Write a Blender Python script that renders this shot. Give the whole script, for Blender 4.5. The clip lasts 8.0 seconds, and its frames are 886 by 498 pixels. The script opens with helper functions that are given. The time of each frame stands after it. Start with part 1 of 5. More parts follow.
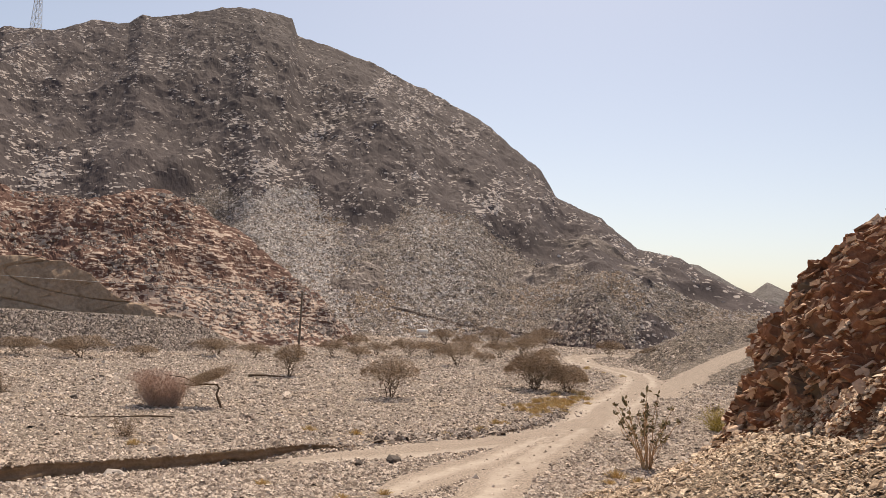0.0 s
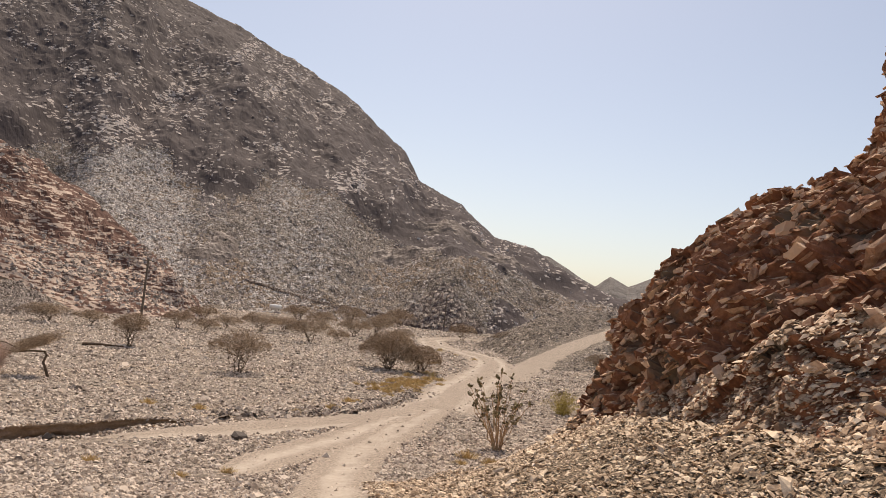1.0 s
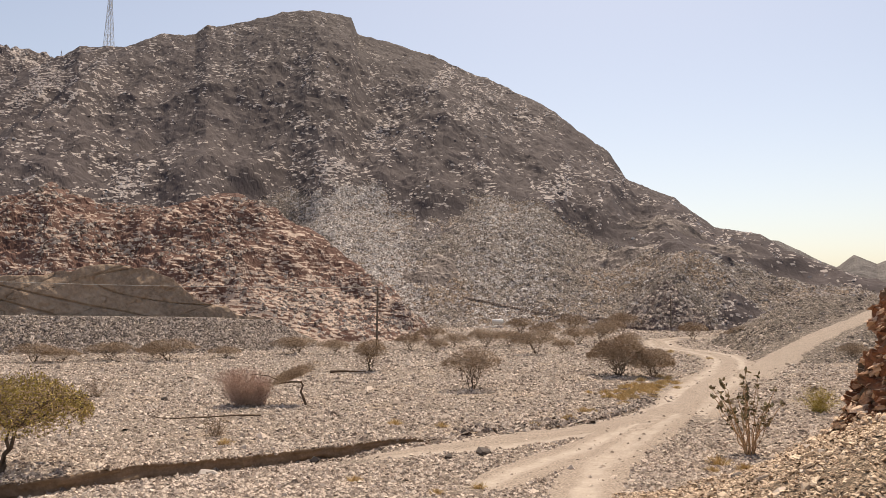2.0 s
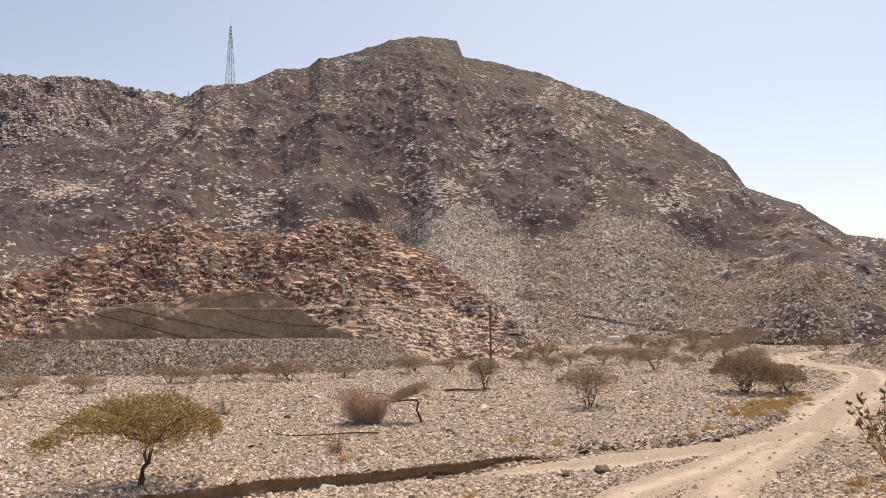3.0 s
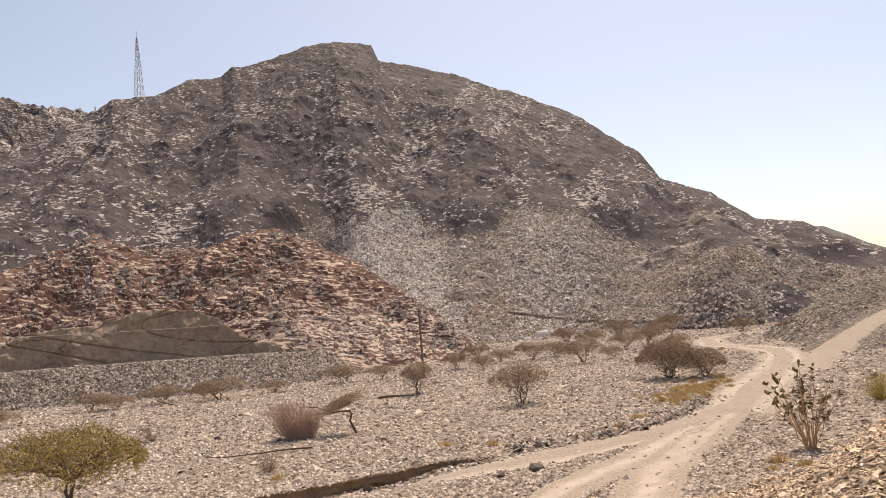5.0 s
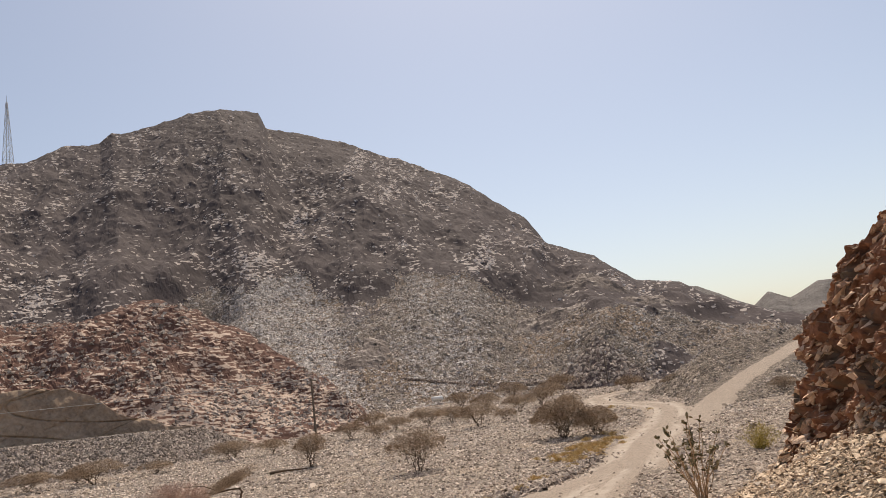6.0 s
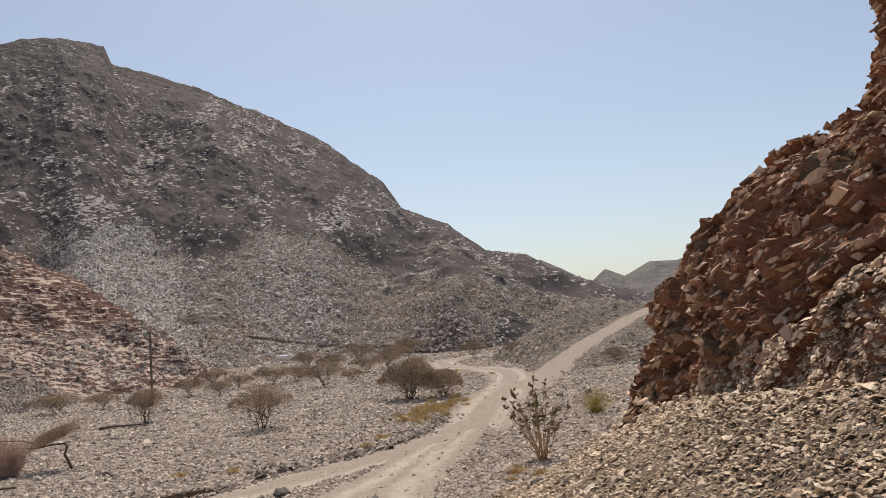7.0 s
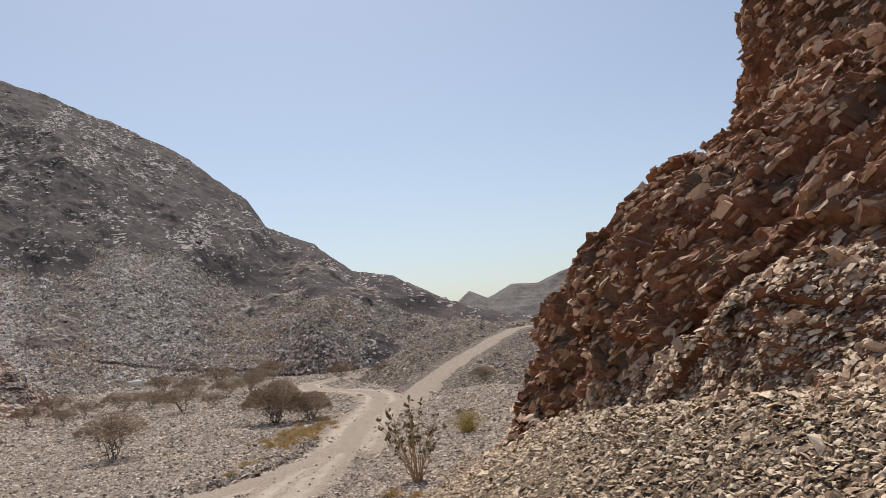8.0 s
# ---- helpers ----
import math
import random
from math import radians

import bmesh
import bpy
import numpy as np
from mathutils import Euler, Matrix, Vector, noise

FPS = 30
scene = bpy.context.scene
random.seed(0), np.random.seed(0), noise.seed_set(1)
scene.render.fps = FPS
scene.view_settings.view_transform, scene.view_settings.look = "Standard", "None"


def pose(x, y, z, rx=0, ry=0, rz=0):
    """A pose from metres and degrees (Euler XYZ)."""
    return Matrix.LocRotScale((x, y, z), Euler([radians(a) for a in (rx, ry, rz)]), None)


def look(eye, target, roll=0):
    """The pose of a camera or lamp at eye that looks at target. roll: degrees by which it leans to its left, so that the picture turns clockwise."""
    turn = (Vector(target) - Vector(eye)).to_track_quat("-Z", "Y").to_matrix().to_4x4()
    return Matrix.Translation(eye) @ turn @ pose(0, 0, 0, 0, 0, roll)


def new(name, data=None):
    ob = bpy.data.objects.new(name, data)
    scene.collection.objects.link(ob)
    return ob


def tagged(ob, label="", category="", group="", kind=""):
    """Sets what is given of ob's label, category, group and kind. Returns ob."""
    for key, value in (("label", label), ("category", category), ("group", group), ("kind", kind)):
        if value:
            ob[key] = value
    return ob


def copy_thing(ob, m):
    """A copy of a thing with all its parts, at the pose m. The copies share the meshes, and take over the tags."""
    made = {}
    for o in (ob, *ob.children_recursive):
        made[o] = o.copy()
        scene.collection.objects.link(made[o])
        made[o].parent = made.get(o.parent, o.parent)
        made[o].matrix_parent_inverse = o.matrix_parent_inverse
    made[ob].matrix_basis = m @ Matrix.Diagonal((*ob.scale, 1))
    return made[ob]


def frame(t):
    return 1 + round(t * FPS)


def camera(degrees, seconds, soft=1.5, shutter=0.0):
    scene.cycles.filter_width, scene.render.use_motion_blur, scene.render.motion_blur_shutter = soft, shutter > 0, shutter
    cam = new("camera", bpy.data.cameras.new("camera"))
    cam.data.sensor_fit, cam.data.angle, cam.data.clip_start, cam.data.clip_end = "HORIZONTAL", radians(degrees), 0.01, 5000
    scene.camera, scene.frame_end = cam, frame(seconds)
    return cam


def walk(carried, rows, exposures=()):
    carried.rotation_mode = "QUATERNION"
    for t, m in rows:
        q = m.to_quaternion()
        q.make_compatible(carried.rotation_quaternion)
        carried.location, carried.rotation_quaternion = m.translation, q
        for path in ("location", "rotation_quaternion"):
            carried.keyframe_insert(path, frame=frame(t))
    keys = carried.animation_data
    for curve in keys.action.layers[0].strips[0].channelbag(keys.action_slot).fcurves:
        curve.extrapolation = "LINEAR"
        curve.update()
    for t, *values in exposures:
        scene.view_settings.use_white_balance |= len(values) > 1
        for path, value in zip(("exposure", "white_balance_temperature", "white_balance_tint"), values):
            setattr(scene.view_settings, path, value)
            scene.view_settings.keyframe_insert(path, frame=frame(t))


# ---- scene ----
cam = camera(59.68, 8.0, soft=0.5)
PATH = [
    (0.0, (0.000, 0.000, 4.000), (-0.000, 9.969, 4.785), 3.00),
    (0.5, (-0.026, 0.386, 3.943), (-0.257, 10.364, 4.570), 2.48),
    (1.0, (-0.087, 0.601, 3.866), (1.737, 10.409, 4.545), 5.92),
    (1.5, (-0.288, 0.492, 3.933), (0.172, 10.474, 4.320), 1.68),
    (2.0, (-0.272, 0.531, 3.933), (-1.163, 10.470, 4.576), 0.37),
    (2.2, (-0.245, 0.541, 3.896), (-1.374, 10.444, 4.717), 0.67),
    (3.3, (-0.217, 0.548, 3.853), (-2.707, 10.194, 4.723), -1.16),
    (3.5, (-0.233, 0.554, 3.852), (-2.593, 10.249, 4.519), -0.56),
    (4.0, (-0.287, 0.543, 3.856), (-2.311, 10.331, 4.177), -1.59),
    (4.5, (-0.306, 0.543, 3.897), (-2.010, 10.389, 4.284), -1.48),
    (5.0, (-0.142, 0.580, 3.968), (-1.518, 10.445, 4.856), -4.53),
    (5.2, (-0.116, 0.591, 3.983), (-0.700, 10.500, 5.196), -4.42),
    (6.3, (-0.341, 0.798, 3.864), (-0.064, 10.665, 5.465), -6.38),
    (6.5, (-0.367, 0.879, 3.844), (0.278, 10.763, 5.224), -5.09),
    (7.0, (-0.474, 1.104, 3.786), (1.469, 10.866, 4.745), -4.33),
    (7.5, (-0.526, 1.414, 3.763), (2.747, 10.797, 4.879), -5.73),
    (8.0, (-0.618, 1.674, 3.717), (2.997, 10.933, 4.820), -4.72),
]
walk(cam, [(t, look(eye, target, roll)) for t, eye, target, roll in PATH],
     exposures=[(0.0, -0.1, 7250, 14), (1.0, -0.15, 7200, 14), (2.2, 0.0, 7300, 14), (3.5, 0.08, 7350, 15), (5.2, 0.1, 7300, 15), (6.3, -0.31, 6850, 11), (8.0, -0.35, 6400, 9)])

# ---- world, sun ----
SUN_ELEV, SUN_AZ = radians(60), radians(9)      # azimuth to the right of +y
world = bpy.data.worlds.new("sky")
scene.world = world
world.use_nodes = True
wt = world.node_tree
wt.nodes.clear()
w_out = wt.nodes.new("ShaderNodeOutputWorld")
w_bg = wt.nodes.new("ShaderNodeBackground")
w_sky = wt.nodes.new("ShaderNodeTexSky")
w_sky.sky_type = "NISHITA"
w_sky.sun_disc = False
w_sky.sun_elevation = SUN_ELEV
w_sky.sun_rotation = SUN_AZ
w_sky.air_density, w_sky.dust_density, w_sky.ozone_density, w_sky.altitude = 1.0, 1.8, 1.0, 300
w_bg.inputs["Strength"].default_value = 0.145
w_haze = wt.nodes.new("ShaderNodeHueSaturation")
w_haze.inputs["Saturation"].default_value = 0.85
wt.links.new(w_sky.outputs[0], w_haze.inputs["Color"])
wt.links.new(w_haze.outputs[0], w_bg.inputs["Color"])
wt.links.new(w_bg.outputs[0], w_out.inputs["Surface"])
sun_data = bpy.data.lights.new("sun", "SUN")
sun_data.energy, sun_data.angle, sun_data.color = 5.0, radians(0.53), (1.0, 0.91, 0.78)
sun = new("sun", sun_data)
sun_dir = Vector((math.sin(SUN_AZ) * math.cos(SUN_ELEV), math.cos(SUN_AZ) * math.cos(SUN_ELEV), math.sin(SUN_ELEV)))
sun.matrix_world = look(sun_dir * 200, (0, 0, 0))
scene.view_settings.exposure = 0.0

rng = np.random.default_rng(7)


# ---- noise on arrays ----
def hashed(ix, iy, iz, seed=0):
    h = (ix.astype(np.int64) * 374761393 + iy.astype(np.int64) * 668265263 + iz.astype(np.int64) * 2147483647 + seed * 974634541) & 0x7FFFFFFF
    h = ((h ^ (h >> 13)) * 1274126177) & 0x7FFFFFFF
    h = ((h ^ (h >> 16)) * 668265263) & 0x7FFFFFFF
    return (h ^ (h >> 15)) % 100003 / 100003.0


def vnoise(x, y, z=None, seed=0):
    """Smooth value noise, -1 to 1."""
    x, y = np.broadcast_arrays(np.asarray(x, float), np.asarray(y, float))
    z = np.zeros_like(x) if z is None else np.broadcast_to(np.asarray(z, float), x.shape)
    ix, iy, iz = np.floor(x), np.floor(y), np.floor(z)
    fx, fy, fz = [f * f * (3 - 2 * f) for f in (x - ix, y - iy, z - iz)]
    out = 0
    for a in (0, 1):
        for b in (0, 1):
            for c in (0, 1):
                out = out + hashed(ix + a, iy + b, iz + c, seed) * (fx if a else 1 - fx) * (fy if b else 1 - fy) * (fz if c else 1 - fz)
    return out * 2 - 1


def fbm(x, y, z=None, octaves=4, seed=0, gain=0.5):
    out, amp = 0, 1.0
    for o in range(octaves):
        k = 2.03 ** o
        out = out + amp * vnoise(x * k, y * k, None if z is None else z * k, seed + o * 17)
        amp *= gain
    return out


def ridged(x, y, z=None, octaves=4, seed=0, gain=0.55):
    out, amp = 0, 1.0
    for o in range(octaves):
        k = 2.07 ** o
        out = out + amp * (1 - 2 * np.abs(vnoise(x * k, y * k, None if z is None else z * k, seed + o * 13)))
        amp *= gain
    return out


def smooth(a, b, x):
    f = np.clip((x - a) / (b - a), 0, 1)
    return f * f * (3 - 2 * f)


# ---- meshes ----
def raw_mesh(name, verts, faces, material, shade_smooth=False):
    verts, faces = np.asarray(verts, np.float32), np.asarray(faces, np.int32)
    me = bpy.data.meshes.new(name)
    n, k = faces.shape
    me.vertices.add(len(verts))
    me.vertices.foreach_set("co", verts.ravel())
    me.loops.add(n * k)
    me.loops.foreach_set("vertex_index", faces.ravel())
    me.polygons.add(n)
    me.polygons.foreach_set("loop_start", np.arange(0, n * k, k, dtype=np.int32))
    me.polygons.foreach_set("loop_total", np.full(n, k, np.int32))
    me.polygons.foreach_set("use_smooth", np.full(n, shade_smooth, bool))
    me.materials.append(material)
    me.update(calc_edges=True)
    return me


def grid_faces(nu, nv):
    a = np.arange(nu * nv).reshape(nu, nv)
    return np.stack([a[:-1, :-1], a[1:, :-1], a[1:, 1:], a[:-1, 1:]], -1).reshape(-1, 4)


def grid_mesh(name, x, y, z, material, shade_smooth=False, flip=False):
    f = grid_faces(*x.shape)
    if flip:
        f = f[:, ::-1]
    return raw_mesh(name, np.stack([x, y, z], -1).reshape(-1, 3), f, material, shade_smooth)


def structure(name, mesh, label, category):
    return tagged(new(name, mesh), label, category, kind="structure")


def part(name, mesh, parent, label="", kind=""):
    ob = new(name, mesh)
    ob.parent = parent
    return tagged(ob, label, kind=kind)


def hull_variant(seed, scale, count=11, boxy=0.75):
    """A worn angular stone: the hull of jittered points, as vertices and triangles."""
    r = np.random.default_rng(seed)
    bm = bmesh.new()
    for _ in range(count):
        p = r.uniform(-1, 1, 3)
        k = np.abs(p).max()
        p = p / k * r.uniform(boxy, 1.0)
        bm.verts.new((p * scale).tolist())
    bmesh.ops.convex_hull(bm, input=bm.verts)
    loose = [v for v in bm.verts if not v.link_faces]
    bmesh.ops.delete(bm, geom=loose, context="VERTS")
    bmesh.ops.triangulate(bm, faces=bm.faces)
    bm.verts.index_update()
    v = np.array([w.co[:] for w in bm.verts])
    f = np.array([[w.index for w in p.verts] for p in bm.faces])
    bm.free()
    return v, f


def euler_mats(rx, ry, rz):
    cx, sx, cy, sy, cz, sz = np.cos(rx), np.sin(rx), np.cos(ry), np.sin(ry), np.cos(rz), np.sin(rz)
    m = np.empty((len(rx), 3, 3))
    m[:, 0] = np.stack([cz * cy, cz * sy * sx - sz * cx, cz * sy * cx + sz * sx], -1)
    m[:, 1] = np.stack([sz * cy, sz * sy * sx + cz * cx, sz * sy * cx - cz * sx], -1)
    m[:, 2] = np.stack([-sy, cy * sx, cy * cx], -1)
    return m


def joined(name, variants, places, mats, sizes, material):
    """Many small pieces in one mesh."""
    vs, fs, base = [], [], 0
    pick = np.arange(len(places)) % len(variants)
    for k, (v, f) in enumerate(variants):
        at = np.nonzero(pick == k)[0]
        if not len(at):
            continue
        p = np.einsum("nij,vj->nvi", mats[at], v) * np.asarray(sizes)[at].reshape(-1, 1, 1) + places[at][:, None]
        vs.append(p.reshape(-1, 3))
        fs.append((f[None] + (np.arange(len(at)) * len(v))[:, None, None] + base).reshape(-1, 3))
        base += len(at) * len(v)
    return raw_mesh(name, np.concatenate(vs), np.concatenate(fs), material)


def tubes(name, paths, material, sides=5):
    """Tapered limbs: each path is a list of (x, y, z, radius)."""
    vs, fs, base = [], [], 0
    ring = np.arange(sides) * 2 * np.pi / sides
    for path in paths:
        p = np.asarray(path, float)
        d = np.gradient(p[:, :3], axis=0)
        d /= np.linalg.norm(d, axis=1)[:, None] + 1e-9
        ref = np.where(np.abs(d[:, 2:3]) > 0.9, [[1.0, 0, 0]], [[0, 0, 1.0]])
        u = np.cross(d, ref)
        u /= np.linalg.norm(u, axis=1)[:, None] + 1e-9
        w = np.cross(d, u)
        c = p[:, None, :3] + p[:, 3, None, None] * (np.cos(ring)[None, :, None] * u[:, None] + np.sin(ring)[None, :, None] * w[:, None])
        n = len(p)
        vs.append(c.reshape(-1, 3))
        a = np.arange(n * sides).reshape(n, sides)
        b = np.roll(a, -1, axis=1)
        fs.append(np.stack([a[:-1], b[:-1], b[1:], a[1:]], -1).reshape(-1, 4) + base)
        base += n * sides
    return raw_mesh(name, np.concatenate(vs), np.concatenate(fs), material, True)


def sticks(starts, ends, radius):
    """Thin three-sided twigs, as vertices and quads."""
    s, e = np.asarray(starts), np.asarray(ends)
    d = e - s
    d /= np.linalg.norm(d, axis=1)[:, None] + 1e-9
    ref = np.where(np.abs(d[:, 2:3]) > 0.9, [[1.0, 0, 0]], [[0, 0, 1.0]])
    u = np.cross(d, ref)
    u /= np.linalg.norm(u, axis=1)[:, None] + 1e-9
    w = np.cross(d, u)
    r = np.broadcast_to(radius, len(s))[:, None]
    vs = []
    for k in range(3):
        a = k * 2 * np.pi / 3
        vs.append(s + r * (np.cos(a) * u + np.sin(a) * w))
    for k in range(3):
        a = k * 2 * np.pi / 3
        vs.append(e + 0.5 * r * (np.cos(a) * u + np.sin(a) * w))
    v = np.stack(vs, 1)
    f = np.array([[0, 1, 4, 3], [1, 2, 5, 4], [2, 0, 3, 5]])
    return v.reshape(-1, 3), (f[None] + 6 * np.arange(len(s))[:, None, None]).reshape(-1, 4)


# ---- materials ----
def material(name, stops, scale=1.0, fine=12.0, rough=0.9, bump=0.4, bump_dist=0.05, island=0.0, random_ob=0.0, tops=None, tops_from=0.75, tops_to=0.92, stretch=(1, 1, 1), specular=0.2, patch=None, clump=0.0, cells=None, pale=None):
    """Mottled dry surface. stops: colours from dark to light. tops: pale colour for dust, with sunlight painted in,
    where the surface is flat.
    patch: (colour, size of the patches in metres, share). cells: (stones a metre, contrast) for a bed of packed stones,
    with shade painted into the gaps.
    pale: (colour, pieces a metre, lean) of debris and painted sunlit ledges where the mesh stores the attribute "pale"."""
    m = bpy.data.materials.new(name)
    m.use_nodes = True
    t = m.node_tree
    N, L = t.nodes, t.links
    b = N["Principled BSDF"]
    b.inputs["Roughness"].default_value = rough
    b.inputs["Specular IOR Level"].default_value = specular
    co = N.new("ShaderNodeTexCoord")
    mp = N.new("ShaderNodeMapping")
    mp.inputs["Scale"].default_value = stretch
    geo = N.new("ShaderNodeNewGeometry")
    L.new(geo.outputs["Position"], mp.inputs["Vector"])
    n1 = N.new("ShaderNodeTexNoise")
    n1.inputs["Scale"].default_value = scale
    n1.inputs["Detail"].default_value = 6
    n1.inputs["Roughness"].default_value = 0.65
    n2 = N.new("ShaderNodeTexNoise")
    n2.inputs["Scale"].default_value = fine
    n2.inputs["Detail"].default_value = 5
    n2.inputs["Roughness"].default_value = 0.7
    L.new(mp.outputs[0], n1.inputs["Vector"])
    L.new(mp.outputs[0], n2.inputs["Vector"])
    mix = N.new("ShaderNodeMath")
    mix.operation = "MULTIPLY_ADD"
    mix.inputs[1].default_value = 0.55
    L.new(n1.outputs["Fac"], mix.inputs[0])
    half = N.new("ShaderNodeMath")
    half.operation = "MULTIPLY"
    half.inputs[1].default_value = 0.45
    L.new(n2.outputs["Fac"], half.inputs[0])
    L.new(half.outputs[0], mix.inputs[2])
    fac = mix.outputs[0]
    for amount, node, out in ((island, geo, "Random Per Island"), (random_ob, N.new("ShaderNodeObjectInfo"), "Random")):
        if amount:
            ma = N.new("ShaderNodeMath")
            ma.operation = "MULTIPLY_ADD"
            ma.inputs[1].default_value = amount
            L.new(node.outputs[out], ma.inputs[0])
            sh = N.new("ShaderNodeMath")
            sh.operation = "SUBTRACT"
            sh.inputs[1].default_value = amount / 2
            L.new(fac, sh.inputs[0])
            L.new(sh.outputs[0], ma.inputs[2])
            fac = ma.outputs[0]
    ramp = N.new("ShaderNodeValToRGB")
    els = ramp.color_ramp.elements
    lo, hi = 0.32, 0.68
    els[0].position, els[0].color = lo, (*stops[0], 1)
    els[1].position, els[1].color = hi, (*stops[-1], 1)
    for i, c in enumerate(stops[1:-1], 1):
        e = els.new(lo + (hi - lo) * i / (len(stops) - 1))
        e.color = (*c, 1)
    L.new(fac, ramp.inputs[0])
    color = ramp.outputs[0]
    if patch:
        n3 = N.new("ShaderNodeTexNoise")
        n3.inputs["Scale"].default_value = 1 / patch[1]
        n3.inputs["Detail"].default_value = 4
        L.new(mp.outputs[0], n3.inputs["Vector"])
        mr = N.new("ShaderNodeMapRange")
        mr.inputs[1].default_value, mr.inputs[2].default_value = 0.62 - 0.3 * patch[2], 0.72 - 0.3 * patch[2]
        L.new(n3.outputs["Fac"], mr.inputs[0])
        mx = N.new("ShaderNodeMixRGB")
        mx.inputs[2].default_value = (*patch[0], 1)
        L.new(mr.outputs[0], mx.inputs[0])
        L.new(color, mx.inputs[1])
        color = mx.outputs[0]
    # flat faces take a paler colour: dust, and the sun on their tops
    if tops:
        sep = N.new("ShaderNodeSeparateXYZ")
        L.new(geo.outputs["Normal"], sep.inputs[0])
        jit = N.new("ShaderNodeMath")
        jit.operation = "MULTIPLY_ADD"
        jit.inputs[1].default_value = 0.25
        jit.inputs[2].default_value = -0.125
        L.new(n2.outputs["Fac"], jit.inputs[0])
        ad = N.new("ShaderNodeMath")
        L.new(sep.outputs["Z"], ad.inputs[0])
        L.new(jit.outputs[0], ad.inputs[1])
        mr = N.new("ShaderNodeMapRange")
        mr.inputs[1].default_value, mr.inputs[2].default_value = tops_from, tops_to
        L.new(ad.outputs[0], mr.inputs[0])
        mx = N.new("ShaderNodeMixRGB")
        mx.inputs[2].default_value = (*tops, 1)
        share = mr.outputs[0]
        if clump:
            n4 = N.new("ShaderNodeTexNoise")
            n4.inputs["Scale"].default_value = 1 / clump
            n4.inputs["Detail"].default_value = 5
            L.new(mp.outputs[0], n4.inputs["Vector"])
            m4 = N.new("ShaderNodeMapRange")
            m4.inputs[1].default_value, m4.inputs[2].default_value = 0.44, 0.58
            L.new(n4.outputs["Fac"], m4.inputs[0])
            both = N.new("ShaderNodeMath")
            both.operation = "MULTIPLY"
            L.new(share, both.inputs[0])
            L.new(m4.outputs[0], both.inputs[1])
            share = both.outputs[0]
        L.new(share, mx.inputs[0])
        L.new(color, mx.inputs[1])
        color = mx.outputs[0]
    if pale:
        at = N.new("ShaderNodeAttribute")
        at.attribute_name = "pale"
        turn = N.new("ShaderNodeMapping")
        turn.inputs["Rotation"].default_value = (0, pale[2], 0)
        turn.inputs["Scale"].default_value = pale[1]
        n5 = N.new("ShaderNodeTexNoise")
        n5.inputs["Scale"].default_value = 0.8
        n5.inputs["Detail"].default_value = 3
        wob = N.new("ShaderNodeVectorMath")
        wob.operation = "MULTIPLY_ADD"
        wob.inputs[1].default_value = (1.4, 1.4, 1.4)
        piece = N.new("ShaderNodeTexVoronoi")
        piece.inputs["Scale"].default_value = 1.0
        tone5 = N.new("ShaderNodeSeparateColor")
        L.new(geo.outputs["Position"], turn.inputs["Vector"])
        L.new(turn.outputs[0], n5.inputs["Vector"])
        L.new(n5.outputs["Color"], wob.inputs[0])
        L.new(turn.outputs[0], wob.inputs[2])
        L.new(wob.outputs[0], piece.inputs["Vector"])
        L.new(piece.outputs["Color"], tone5.inputs[0])
        ad = N.new("ShaderNodeMath")
        L.new(at.outputs["Fac"], ad.inputs[0])
        L.new(tone5.outputs[0], ad.inputs[1])
        mr = N.new("ShaderNodeMapRange")
        mr.inputs[1].default_value, mr.inputs[2].default_value = 0.97, 1.03
        L.new(ad.outputs[0], mr.inputs[0])
        mx = N.new("ShaderNodeMixRGB")
        mx.inputs[2].default_value = (*pale[0], 1)
        L.new(mr.outputs[0], mx.inputs[0])
        L.new(color, mx.inputs[1])
        color = mx.outputs[0]
    height = fac if not island else n2.outputs["Fac"]
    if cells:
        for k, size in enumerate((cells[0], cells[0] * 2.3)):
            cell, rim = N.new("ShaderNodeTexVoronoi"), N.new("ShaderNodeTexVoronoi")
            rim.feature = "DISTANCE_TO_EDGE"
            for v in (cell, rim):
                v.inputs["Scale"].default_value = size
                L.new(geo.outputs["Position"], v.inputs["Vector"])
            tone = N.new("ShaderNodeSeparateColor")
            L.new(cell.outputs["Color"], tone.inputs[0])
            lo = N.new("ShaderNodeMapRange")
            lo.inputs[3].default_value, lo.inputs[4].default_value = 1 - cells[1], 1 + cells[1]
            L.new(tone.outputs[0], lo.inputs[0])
            # colour darkens to each stone's rim, painting the shade in the gaps
            gap_shade = N.new("ShaderNodeMapRange")
            gap_shade.inputs[1].default_value, gap_shade.inputs[2].default_value = 0.0, 0.22
            gap_shade.inputs[3].default_value, gap_shade.inputs[4].default_value = 1 - cells[1], 1.0
            L.new(rim.outputs["Distance"], gap_shade.inputs[0])
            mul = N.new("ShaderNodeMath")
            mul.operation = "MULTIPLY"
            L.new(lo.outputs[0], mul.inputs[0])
            L.new(gap_shade.outputs[0], mul.inputs[1])
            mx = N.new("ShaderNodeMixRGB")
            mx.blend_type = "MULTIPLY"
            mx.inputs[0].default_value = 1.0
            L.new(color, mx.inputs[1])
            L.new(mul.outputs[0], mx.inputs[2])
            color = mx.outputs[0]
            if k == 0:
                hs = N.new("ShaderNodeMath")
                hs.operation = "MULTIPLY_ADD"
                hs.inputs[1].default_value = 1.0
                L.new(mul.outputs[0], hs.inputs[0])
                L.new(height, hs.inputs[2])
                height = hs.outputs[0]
    L.new(color, b.inputs["Base Color"])
    if bump:
        bp = N.new("ShaderNodeBump")
        bp.inputs["Strength"].default_value = bump
        bp.inputs["Distance"].default_value = bump_dist
